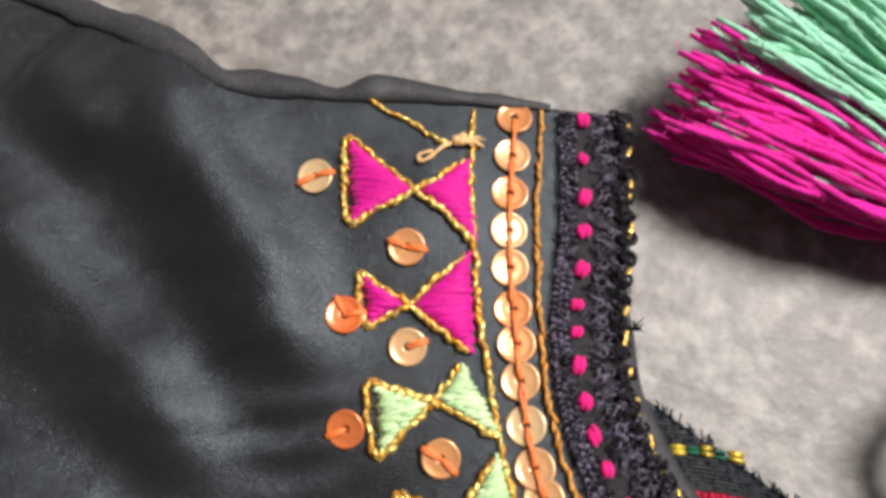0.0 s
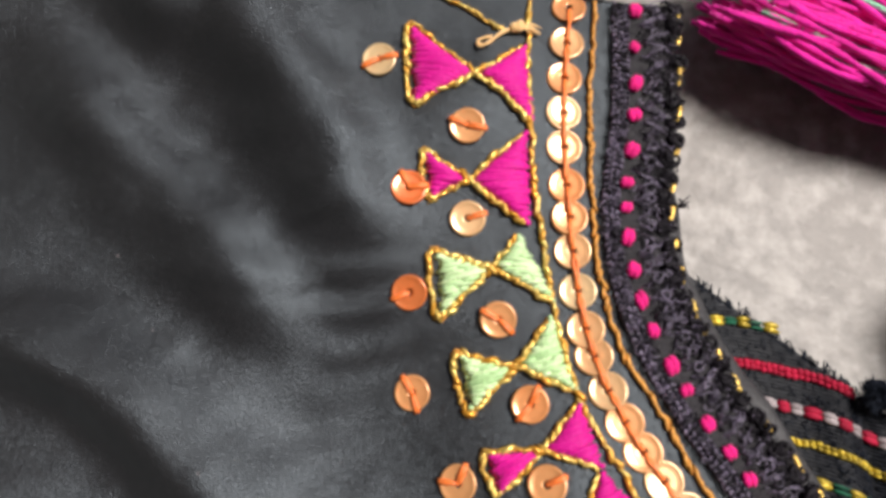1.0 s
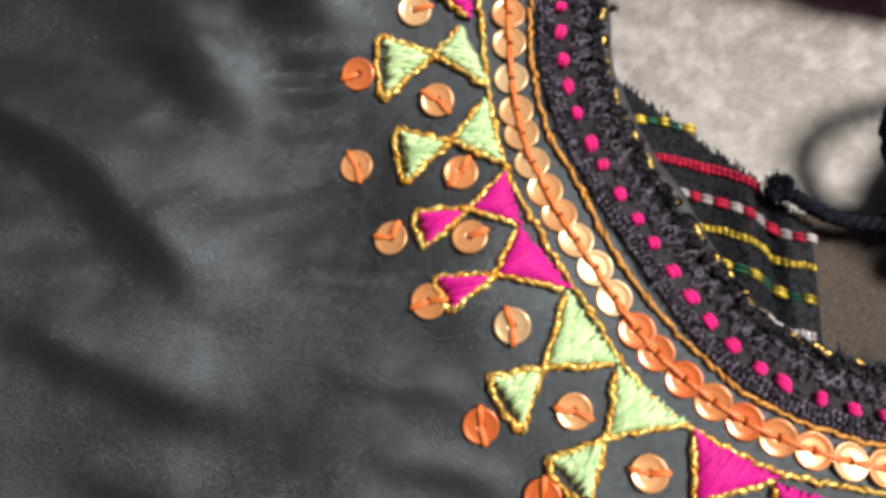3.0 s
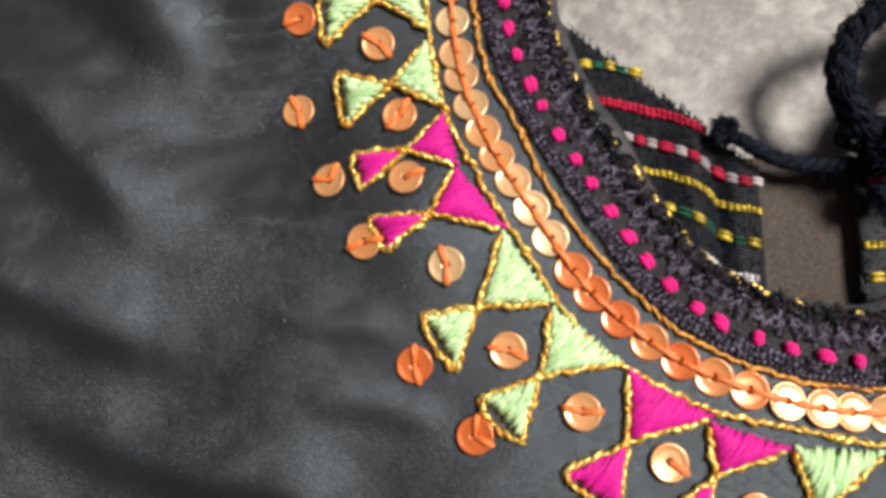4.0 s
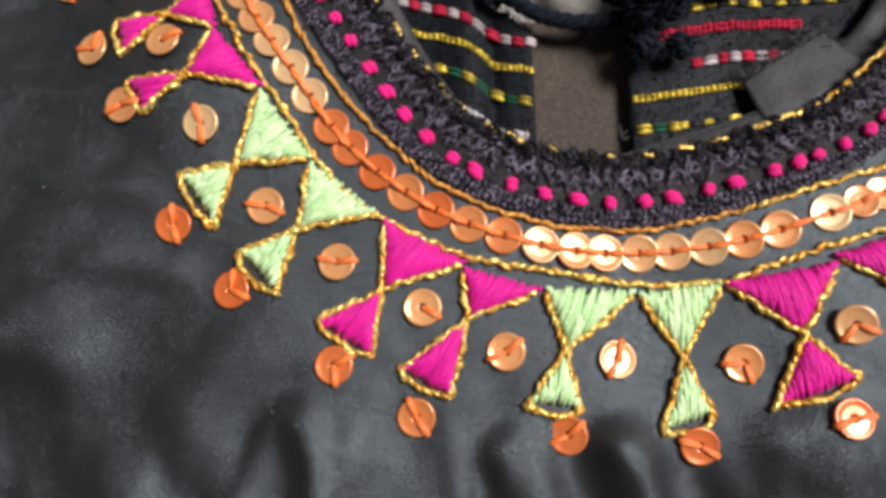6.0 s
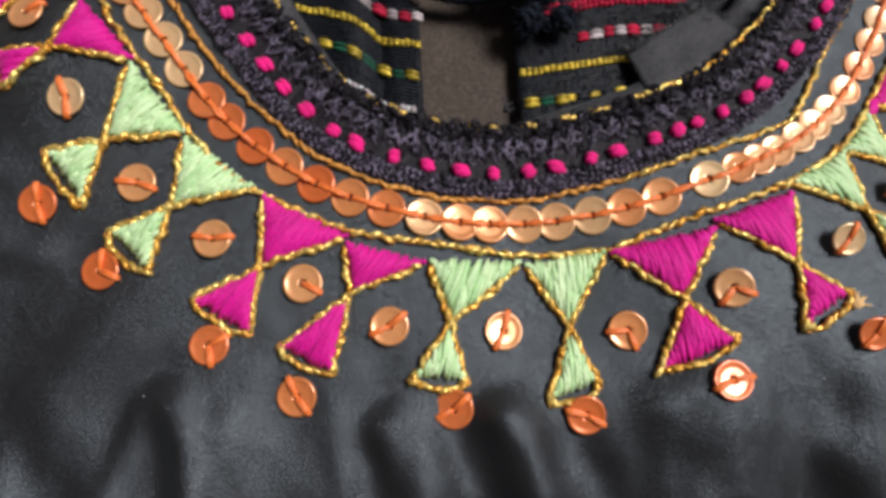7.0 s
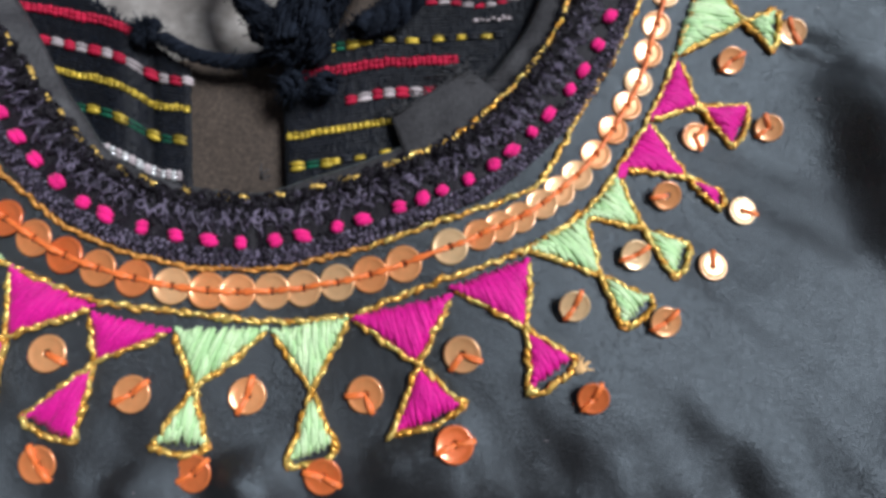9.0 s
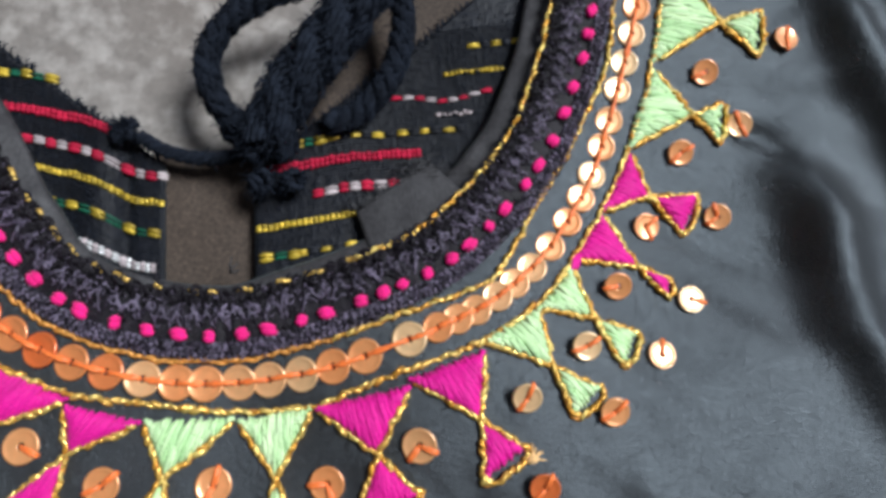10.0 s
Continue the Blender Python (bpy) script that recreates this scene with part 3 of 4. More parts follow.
DISC, SHADED_DISC, SMALL_DISC, SMALL_SHADED_DISC = disc(SEQUIN), disc(SHADED_SEQUIN), disc(SEQUIN, 0.42), disc(SHADED_SEQUIN, 0.42)


def slope(x, y):
    e = 0.7
    return Vector((lie(x - e, y) - lie(x + e, y), lie(x, y - e) - lie(x, y + e), 2 * e)).normalized()


def thread_mesh(kind):
    """The orange stitch that holds a sequin: out of the hole and over its rim."""
    t = Shape()
    for k in range(1 if kind == 1 else 2):
        a = 0.0 if k == 0 else (2.9 if kind == 2 else 1.9)
        c, s = math.cos(a), math.sin(a)
        for off in (-0.022, 0.022):
            path = [(0.0, off, -0.01), (0.06 * c, 0.06 * s + off, 0.055), (0.22 * c - off * s, 0.22 * s + off * c, 0.062), (0.35 * c - off * s, 0.35 * s + off * c, 0.06), (0.425 * c - off * s, 0.425 * s + off * c, 0.03), (0.435 * c - off * s, 0.435 * s + off * c, -0.05)]
            t.tube(path, [0.028, 0.040, 0.048, 0.050, 0.046, 0.03], 6)
    t.blob((0.02, 0, 0.035), (0.06, 0.05, 0.03))
    return t.mesh("thread", ORANGE)


THREADS = [thread_mesh(1), thread_mesh(2), thread_mesh(2), thread_mesh(3)]


def place_sequin(mesh, at, lift, lean, turn, facing=None):
    normal = (slope(*at[:2]) + Vector((lean[0], lean[1], 0))).normalized() if facing is None else Vector((*facing, 1)).normalized()
    m = normal.to_track_quat("Z", "Y").to_matrix().to_4x4() @ pose(0, 0, 0, 0, 0, turn)
    ob = part("sequin", mesh, None, dress)
    ob.matrix_basis = Matrix.Translation(on_cloth(at, lift) * CM) @ m
    return ob


def loose_sequin(at, facing=None, mesh=None):
    """facing: the way its flat side turns, where it does not follow the cloth."""
    edge = 0.42 if 16.5 < at[0] < 20.5 else 0.24 if at[0] > 15 else 0.0
    lean = (rng.uniform(-0.11, 0.11) - (0.12 if at[0] > 15 else 0.06), rng.uniform(-0.11, 0.11) - edge)
    ob = place_sequin(mesh or DISC, at, 0.055 + 0.40 * (math.hypot(*lean) if facing is None else 0.15), lean, rng.uniform(0, 360), facing)
    if at[0] > 17:
        ob.scale = (0.85, 0.85, 0.85)
    part("thread", rng.choice(THREADS), None, ob)


motif(PINK, (0.73, 1.52), (0.73, -0.38), (-0.41, 0.78), (-1.95, 2.26), (-1.91, 0.09), (-0.69, -0.50), (-2.67, 1.31))
motif(PINK, (0.58, -0.69), (0.51, -2.79), (-0.72, -1.72), (-1.71, -0.93), (-1.61, -2.13), (-0.77, -2.60), (-2.06, -1.87))
motif(GREEN, (0.32, -3.01), (1.03, -4.54), (-0.31, -3.73), (-1.60, -3.25), (-1.51, -4.81), (-0.20, -4.88), (-2.14, -4.19))
motif(GREEN, (0.91, -4.87), (1.30, -6.48), (0.11, -5.93), (-1.19, -5.54), (-0.95, -6.92), (0.37, -6.72), (-2.16, -6.38))
motif(PINK, (1.36, -6.73), (1.66, -8.05), (0.51, -7.66), (-0.70, -7.66), (-0.45, -8.56), (0.57, -8.32), (-1.24, -8.28))
motif(PINK, (1.65, -8.12), (2.71, -9.47), (1.09, -9.22), (-0.24, -9.23), (0.16, -10.00), (1.50, -10.32), (-0.34, -9.78))
motif(GREEN, (2.71, -9.59), (3.79, -11.13), (2.22, -11.21), (0.97, -11.41), (1.71, -12.58), (2.86, -12.14), (0.83, -12.47))
motif(GREEN, (3.79, -11.25), (5.25, -12.40), (3.54, -12.68), (2.23, -13.19), (3.11, -14.09), (4.43, -13.42), (2.15, -13.95))
motif(PINK, (5.42, -12.56), (7.11, -13.55), (5.39, -14.04), (3.96, -14.71), (5.14, -15.46), (6.24, -14.44), (4.36, -15.60))
motif(PINK, (7.11, -13.67), (8.72, -14.17), (7.18, -14.73), (5.69, -15.73), (6.77, -16.36), (7.98, -15.42), (6.06, -16.72))
motif(GREEN, (8.87, -14.18), (10.81, -14.27), (9.25, -15.44), (8.33, -16.57), (9.55, -16.71), (10.36, -15.64), (9.21, -17.17))
motif(GREEN, (10.93, -14.33), (12.62, -14.15), (11.76, -15.65), (11.16, -17.22), (12.28, -16.90), (12.93, -15.79), (11.93, -17.46))
motif(PINK, (12.77, -14.16), (14.91, -13.86), (14.12, -15.24), (13.46, -16.69), (15.06, -16.17), (15.06, -15.07), (14.76, -16.92))
motif(PINK, (15.00, -13.68), (16.73, -13.16), (16.50, -14.64), (16.46, -16.03), (17.58, -15.41), (17.56, -14.21), (17.75, -16.18), bare=0.10)
motif(GREEN, (16.75, -12.86), (18.18, -12.20), (18.33, -13.57), (18.65, -14.75), (19.49, -14.18), (19.15, -13.14), (19.58, -14.68))
motif(GREEN, (18.18, -12.18), (19.15, -11.22), (19.52, -12.49), (20.07, -13.72), (20.68, -12.90), (20.22, -11.72), (21.07, -13.46), (0.07, 0.10))
motif(PINK, (19.32, -10.96), (20.18, -9.85), (20.96, -11.24), (21.58, -12.08), (21.79, -11.64), (21.33, -10.16), (22.15, -12.14), (0.05, 0.06), bare=0.06)
motif(PINK, (20.25, -9.70), (21.21, -8.16), (21.64, -9.33), (22.45, -10.41), (23.04, -9.28), (22.59, -8.17), (23.40, -9.96))
motif(GREEN, (21.18, -8.00), (22.16, -5.83), (23.12, -7.10), (23.80, -7.98), (24.00, -6.82), (23.52, -5.97), (24.39, -7.42))
motif(GREEN, (22.18, -5.60), (22.80, -2.84), (24.16, -4.53), (25.09, -5.62), (25.38, -4.22), (24.56, -3.22), (25.88, -5.13), (0.1, 0.05))


# ---- the row of sequins
def sequin_row():
    gaps = [0.99, 0.92, 0.88, 0.83, 0.91, 0.74, 0.77, 0.9, 0.85, 0.6, 0.77, 0.72, 0.68, 0.69, 0.76, 0.79, 0.87, 0.64, 0.82, 0.78, 0.77, 0.78, 0.8, 0.83, 0.77, 0.64, 0.75, 0.7, 0.77, 0.75,
            0.78, 1.1, 0.72, 0.51, 0.5, 0.62, 0.54, 0.62, 0.76, 0.83, 0.77, 0.72, 0.87, 0.77, 0.89, 0.8, 0.86, 0.8, 0.8, 0.8, 0.8]
    s, spots = 0.0, []
    for gap in [0.0, *gaps]:
        s += gap
        spots.append(along(SEQUIN_LINE, s)[0])
    for i, p in enumerate(spots):
        d = (spots[min(i + 1, len(spots) - 1)] - spots[max(i - 1, 0)]).normalized()
        lean = (d * -0.11 + Vector((-0.05, -0.08)) if p.x < 8 else d * -0.11 if p.x < 15 else Vector((-0.14, 0.0))) + Vector((rng.uniform(-0.05, 0.05), rng.uniform(-0.06, 0.06)))
        # three that lie flat on the swell catch the light
        flat = (0.08, 0.085) if 8.4 < p.x < 10.7 else None
        # the lower left bend gets the copy painted as if shaded
        ob = place_sequin(SMALL_SHADED_DISC if 3.9 < p.x < 8.2 else SMALL_DISC, p, 0.06, lean, rng.uniform(0, 360), flat)
        if p.x > 15.2:
            ob.scale = (0.89, 0.89, 0.89)
    line = Shape()
    for a, b in zip(spots, spots[1:]):
        d = (b - a).normalized()
        n = Vector((-d.y, d.x))
        for k in (-1, 1):
            bend = rng.uniform(-0.03, 0.03)
            path = [on_cloth(a.lerp(b, t) + n * (k * 0.03 * math.cos(t * 6.3 * 1.5) + bend * math.sin(3.14 * t)), h) for t, h in ((0.03, 0.04), (0.09, 0.12), (0.3, 0.13), (0.5, 0.165), (0.75, 0.155), (0.92, 0.12), (0.98, 0.04))]
            line.tube(path, [0.022, 0.04, 0.048, 0.044, 0.048, 0.04, 0.022], 6)
    part("sequin_thread", line, ORANGE, dress, "orange running thread over the sequins")


sequin_row()


# ---- crochet trim
def lace_trim():
    total = (len(KNOT_LINE) - 1) * 0.05
    base = Shape()
    across = [(-0.52, 0.02), (-0.46, 0.10), (-0.30, 0.12), (-0.1, 0.10), (0.2, 0.10), (0.6, 0.08), (0.92, 0.05), (0.98, -0.05)]
    rows = [shifted(KNOT_LINE, o) for o, _ in across]
    points, n = [], len(KNOT_LINE)
    for row, (o, h) in zip(rows, across):
        for i, p in enumerate(row):
            ripple = 0.06 * math.sin(i * 0.05 * 2 * math.pi / 0.62) if o > 0.8 else 0
            q = p + (row[i] - KNOT_LINE[i]).normalized() * ripple
            points.append(on_cloth(q, h + 0.04 * noise.noise((q.x * 5, q.y * 5, 2))))
    base.add(points, [(j * n + i, (j + 1) * n + i, (j + 1) * n + i + 1, j * n + i + 1) for j in range(len(across) - 1) for i in range(n - 1)])
    trim = part("crochet_trim", base, LACE, dress, "blue-black crochet lace trim")
    # plaited outer edge: rows of small chevrons, some lilac as painted glints
    plait = Shape()
    for o in (-0.47, -0.33, -0.19):
        s = rng.uniform(0, 0.06)
        while s < total - 0.2:
            p, nrm = along(KNOT_LINE, s)
            d = Vector((nrm.y, -nrm.x))
            for side in (-1, 1):
                a = p + nrm * (o - side * 0.01)
                b = p + nrm * (o + side * rng.uniform(0.05, 0.075)) + d * 0.13
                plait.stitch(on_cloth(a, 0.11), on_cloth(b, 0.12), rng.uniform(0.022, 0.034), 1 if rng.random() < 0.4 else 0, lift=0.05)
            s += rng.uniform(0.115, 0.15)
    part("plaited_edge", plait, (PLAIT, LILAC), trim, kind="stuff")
    # crossing bars of a few fine yarns each, that fan out from the knots to the edge
    net = Shape()
    s = 0.1
    while s < total - 0.4:
        p, nrm = along(KNOT_LINE, s)
        d = Vector((nrm.y, -nrm.x))
        for way in (-1, 1):
            foot, head = rng.uniform(0.10, 0.2), rng.uniform(0.82, 1.0)
            for _ in range(3):
                if rng.random() < 0.3:
                    continue
                a = p + nrm * (foot + rng.uniform(-0.03, 0.2)) + d * rng.uniform(-0.06, 0.06)
                b = p + nrm * (head - rng.uniform(0.0, 0.25)) + d * (way * 0.25 + rng.uniform(-0.08, 0.08))
                path, twist = [], rng.uniform(0, 6)
                for k in range(9):
                    u = k / 8
                    q = a.lerp(b, u) + d * 0.035 * math.sin(u * 14 + twist) + nrm * 0.02 * math.cos(u * 14 + twist)
                    path.append(on_cloth(q, 0.11 + 0.10 * math.sin(math.pi * u) + 0.025 * math.sin(u * 14 + twist)))
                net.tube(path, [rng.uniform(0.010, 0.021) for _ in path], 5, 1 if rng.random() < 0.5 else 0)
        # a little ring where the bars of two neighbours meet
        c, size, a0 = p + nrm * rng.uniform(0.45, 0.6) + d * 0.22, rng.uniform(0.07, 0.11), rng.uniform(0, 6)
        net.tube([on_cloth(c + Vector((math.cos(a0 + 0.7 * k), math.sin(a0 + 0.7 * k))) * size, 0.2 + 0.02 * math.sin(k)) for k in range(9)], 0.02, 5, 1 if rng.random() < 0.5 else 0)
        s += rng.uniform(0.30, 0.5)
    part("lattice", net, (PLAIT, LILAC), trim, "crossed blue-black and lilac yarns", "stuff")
    curls = Shape()
    for _ in range(1700):
        p, nrm = along(KNOT_LINE, rng.uniform(0, total - 0.1))
        q = p + nrm * rng.choice((rng.uniform(-0.5, -0.1), rng.uniform(0.2, 1.05), rng.uniform(0.5, 1.08)))
        r, a0, span = rng.uniform(0.04, 0.10), rng.uniform(0, 6.3), rng.uniform(2.5, 5.5)
        tilt = rng.uniform(-1, 1)
        path = [on_cloth(q, 0.13) + Vector((r * math.cos(a0 + span * k / 6), r * math.sin(a0 + span * k / 6), 0.04 + r * tilt * math.sin(a0 + span * k / 6))) for k in range(7)]
        curls.tube(path, rng.uniform(0.015, 0.028), 4)
    part("curled_yarn", curls, LACE, trim, kind="stuff")
    # lilac curls: fine yarn, pale to paint glints on the trim
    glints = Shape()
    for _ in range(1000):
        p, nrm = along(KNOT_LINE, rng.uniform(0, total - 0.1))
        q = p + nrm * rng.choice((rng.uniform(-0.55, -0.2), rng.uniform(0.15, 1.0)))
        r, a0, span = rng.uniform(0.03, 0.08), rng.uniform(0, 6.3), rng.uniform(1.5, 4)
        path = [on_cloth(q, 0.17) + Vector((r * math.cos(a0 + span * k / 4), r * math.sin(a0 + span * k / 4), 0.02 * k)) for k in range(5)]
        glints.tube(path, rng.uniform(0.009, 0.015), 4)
    part("fine_yarn_glints", glints, LILAC, trim, "greyish lilac fine yarn and painted glints", "stuff")
    # scallops of the inner edge, each a bunched loop
    picots = Shape()
    s = 0.1
    while s < total - 0.2:
        p, nrm = along(KNOT_LINE, s)
        q = p + nrm * rng.uniform(0.84, 0.95)
        picots.blob(on_cloth(q, 0.08), (rng.uniform(0.15, 0.2), rng.uniform(0.13, 0.17), 0.14), rng.uniform(0, 3), rough=0.22)
        for k in range(4):
            c = on_cloth(q + nrm * 0.04 + Vector((rng.uniform(-0.1, 0.1), rng.uniform(-0.1, 0.1))), 0.15)
            size, tilt, a0 = rng.uniform(0.1, 0.16), Euler((rng.uniform(-0.8, 0.8), rng.uniform(-0.8, 0.8), 0)).to_matrix(), rng.uniform(0, 6)
            ring = [c + tilt @ Vector((size * math.cos(a0 + i * 0.6), size * math.sin(a0 + i * 0.6), 0)) for i in range(10)]
            picots.tube(ring, rng.uniform(0.03, 0.045), 5)
        s += rng.uniform(0.40, 0.52)
    part("picot_edge", picots, LACE, trim, kind="stuff")
    # pink knots
    gaps = [0.96, 0.96, 0.77, 0.87, 0.76, 0.59, 0.7, 0.75, 0.68, 0.67, 0.83, 0.58, 0.82, 0.69, 0.64, 0.75, 0.7, 0.68, 0.7, 0.72, 0.6, 0.86, 0.73, 0.75, 0.68, 0.76, 0.62, 0.79, 0.59, 0.87,
            0.54, 0.49, 0.67, 0.71, 0.55, 0.71, 0.61, 0.84, 0.66, 0.8, 0.84, 0.8, 0.86, 0.68, 0.7, 0.7, 0.7]
    s = 0.24
    for gap in [0.0, *gaps]:
        s += gap
        if s > total - 0.2:
            break
        p, nrm = along(KNOT_LINE, s)
        bead = Shape()
        turn = math.atan2(-nrm.x, nrm.y) + rng.uniform(-0.4, 0.4)
        at = on_cloth(p, 0.16)
        half = Vector((math.cos(turn), math.sin(turn), 0)) * rng.uniform(0.12, 0.2)
        fat = rng.uniform(0.09, 0.13)
        for k in (-1, 1):
            off = Vector((math.cos(turn + 1.57), math.sin(turn + 1.57), 0)) * 0.05 * k * rng.uniform(0.7, 1.3)
            slip = half * rng.uniform(-0.2, 0.2)
            bead.stitch(at + off + slip - half, at + off + slip + half, fat, lift=0.03, sides=7, steps=5)
        part("pink_knot", bead, KNOT, trim, "raised pink wool knot")
    # gold thread along the inner edge: broken bits, then one whole line
    s = 0.25
    while s < total * 0.63:
        p, nrm = along(KNOT_LINE, s)
        d = Vector((nrm.y, -nrm.x))
        bit, length = Shape(), rng.uniform(0.16, 0.5)
        path = [Vector((p + nrm * (1.04 + 0.03 * math.sin(k)) + d * length * k / 6)[:]) for k in range(7)]
        strands = [on_cloth(q, 0.13 + 0.02 * (k % 2)) for k, q in enumerate(path)]
        bit.tube(strands, [0.04, 0.07, 0.05, 0.075, 0.05, 0.07, 0.04], 6)
        part("gold_bit", bit, GOLD, trim, "short gold thread")
        s += length + rng.uniform(0.25, 0.75)
    line = Shape()
    tail = [p for p in shifted(KNOT_LINE, lambda t: 1.04 + 0.08 * math.sin((t - 0.6) * 6)) if p.x > 13.6]
    chain_stitch(line, tail, 0.05, lift=0.13)
    part("gold_edge", line, (GOLD, BRONZE), trim, "gold chain stitch along the edge")


lace_trim()


def neck_facing():
    """The grey facing that shows all round inside the trim, widest beside the first woven end."""
    widths = [(0.03, 1.0), (0.09, 1.12), (0.155, 1.35), (0.22, 1.48), (0.28, 1.55), (0.335, 1.32), (0.39, 1.18), (0.44, 1.2), (0.50, 1.22), (0.56, 1.45), (0.62, 1.5), (0.70, 1.75), (0.85, 1.75), (1.0, 1.7)]

    def reach(t):
        for (t0, o0), (t1, o1) in zip(widths, widths[1:]):
            if t <= t1:
                return o0 + (o1 - o0) * ease((t - t0) / (t1 - t0))
        return widths[-1][1]

    strip, rows, n = Shape(), 10, len(KNOT_LINE)
    lines = [shifted(KNOT_LINE, lambda t: 0.7 + (reach(t) - 0.7) * j / (rows - 1)) for j in range(rows)]
    points = []
    for j, row in enumerate(lines):
        for i, q in enumerate(row):
            wide = reach(i / (n - 1)) - 0.7
            u = j / (rows - 1)
            crease = 0.16 * u * noise.noise((i * 0.035, u * 1.2, 9)) + 0.05 * noise.noise((q.x * 1.8, q.y * 1.8, 9))
            points.append((q.x, q.y, -0.10 - 0.42 * u * min(1.0, wide) + crease - (0.05 if j == rows - 1 else 0)))
    strip.add(points, [(j * n + i, (j + 1) * n + i, (j + 1) * n + i + 1, j * n + i + 1) for j in range(rows - 1) for i in range(n - 1)])
    ob = part("neck_facing", strip, FACING, dress, "plain grey cotton facing")
    thick = ob.modifiers.new("thickness", "SOLIDIFY")
    thick.thickness = 0.0006


neck_facing()


def facing_flap():
    """A torn flap of the facing that folds over the woven cloth."""
    flap, nx, ny = Shape(), 24, 16
    a, b, c, d = [Vector(p) for p in ((13.85, -9.3), (14.2, -10.55), (16.7, -9.1), (15.85, -8.1))]
    points = []
    for i in range(nx + 1):
        for j in range(ny + 1):
            u, v = i / nx, j / ny
            p = (a * (1 - u) + d * u) * (1 - v) + (b * (1 - u) + c * u) * v
            if j == 0:
                p += Vector((0.05 * noise.noise((u * 14, 1, 2)), 0.10 * noise.noise((u * 12, 3, 2))))
            points.append((p.x, p.y, -0.52 + 0.30 * v + 0.12 * math.sin(u * 3.0) + 0.04 * noise.noise((p.x * 1.5, p.y * 1.5, 2))))
    w = ny + 1
    flap.add(points, [(i * w + j, i * w + j + 1, (i + 1) * w + j + 1, (i + 1) * w + j) for i in range(nx) for j in range(ny)])
    ob = part("facing_flap", flap, FACING, dress, "torn grey cotton flap with a frayed edge")
    thick = ob.modifiers.new("thickness", "SOLIDIFY")
    thick.thickness = 0.0006
    fray = Shape()
    for _ in range(60):
        p = a.lerp(d, rng.random())
        e = p + Vector((rng.uniform(-0.3, 0.25), rng.uniform(0.05, 0.32)))
        fray.tube([(p.x, p.y - 0.05, -0.45), ((p.x + e.x) / 2, (p.y + e.y) / 2, -0.36), (e.x, e.y, -0.46)], [0.016, 0.014, 0.01], 4)
    for _ in range(16):
        x, y = rng.uniform(14.7, 15.9), rng.uniform(-8.55, -8.1)
        e = Vector((rng.uniform(0.3, 0.9), rng.uniform(-0.05, 0.3)))
        fray.tube([(x, y, -0.5), (x + e.x * 0.5, y + e.y * 0.7, -0.38 + rng.uniform(-0.05, 0.08)), (x + e.x, y + e.y, -0.46)], [0.014, 0.016, 0.008], 4)
    part("frayed_edge", fray, FACING, ob, kind="stuff")


facing_flap()


def knotted_end():
    """The tied-off gold thread beside the shoulder, and the long loose stitch to the seam."""
    line = Shape()
    chain_stitch(line, smooth_curve([(-1.45, 3.15), (-0.4, 2.45), (0.35, 1.95)], 0.04), 0.048)
    part("gold_stitch", line, (GOLD, BRONZE), dress, "long gold stitch to the seam")
    knot = Shape()
    for k in range(5):
        knot.blob(on_cloth((0.62 + rng.uniform(-0.09, 0.09), 2.0 + rng.uniform(-0.08, 0.08)), 0.14), (0.13, 0.11, 0.1), rng.uniform(0, 3), rough=0.2)
    for k in range(12):
        a = rng.uniform(-0.45, 0.2)
        e = Vector((0.62 + rng.uniform(0.35, 0.6) * math.cos(a), 2.0 + 0.5 * math.sin(a)))
        knot.tube([on_cloth((0.62, 2.0), 0.16), on_cloth(Vector((0.62, 2.0)).lerp(e, 0.6), 0.2), on_cloth(e, 0.07)], [0.03, 0.024, 0.016], 4)
    for k in range(3):
        o = rng.uniform(-0.03, 0.03)
        knot.tube([on_cloth(p, 0.13) for p in smooth_curve([(0.55 + o, 1.95), (0.25, 1.85 + o), (-0.1 + o, 1.55), (-0.32, 1.5 + o), (-0.3 + o, 1.66), (0.0, 1.72 + o)], 0.06)], 0.035, 5)
    part("thread_knot", knot, PEACH, dress, "frayed peach thread knot")
    tip = Shape()
    tip.blob(on_cloth((17.56, -15.55), 0.1), (0.15, 0.12, 0.1), 0.3, rough=0.15)
    for k in range(9):
        a = rng.uniform(-0.3, 1.4)
        e = Vector((17.56 + rng.uniform(0.18, 0.34) * math.cos(a), -15.55 + rng.uniform(0.18, 0.34) * math.sin(a)))
        tip.tube([on_cloth((17.56, -15.55), 0.12), on_cloth(e, 0.06)], [0.035, 0.018], 4)
    part("thread_knot", tip, PEACH, dress, "frayed peach thread knot")


knotted_end()


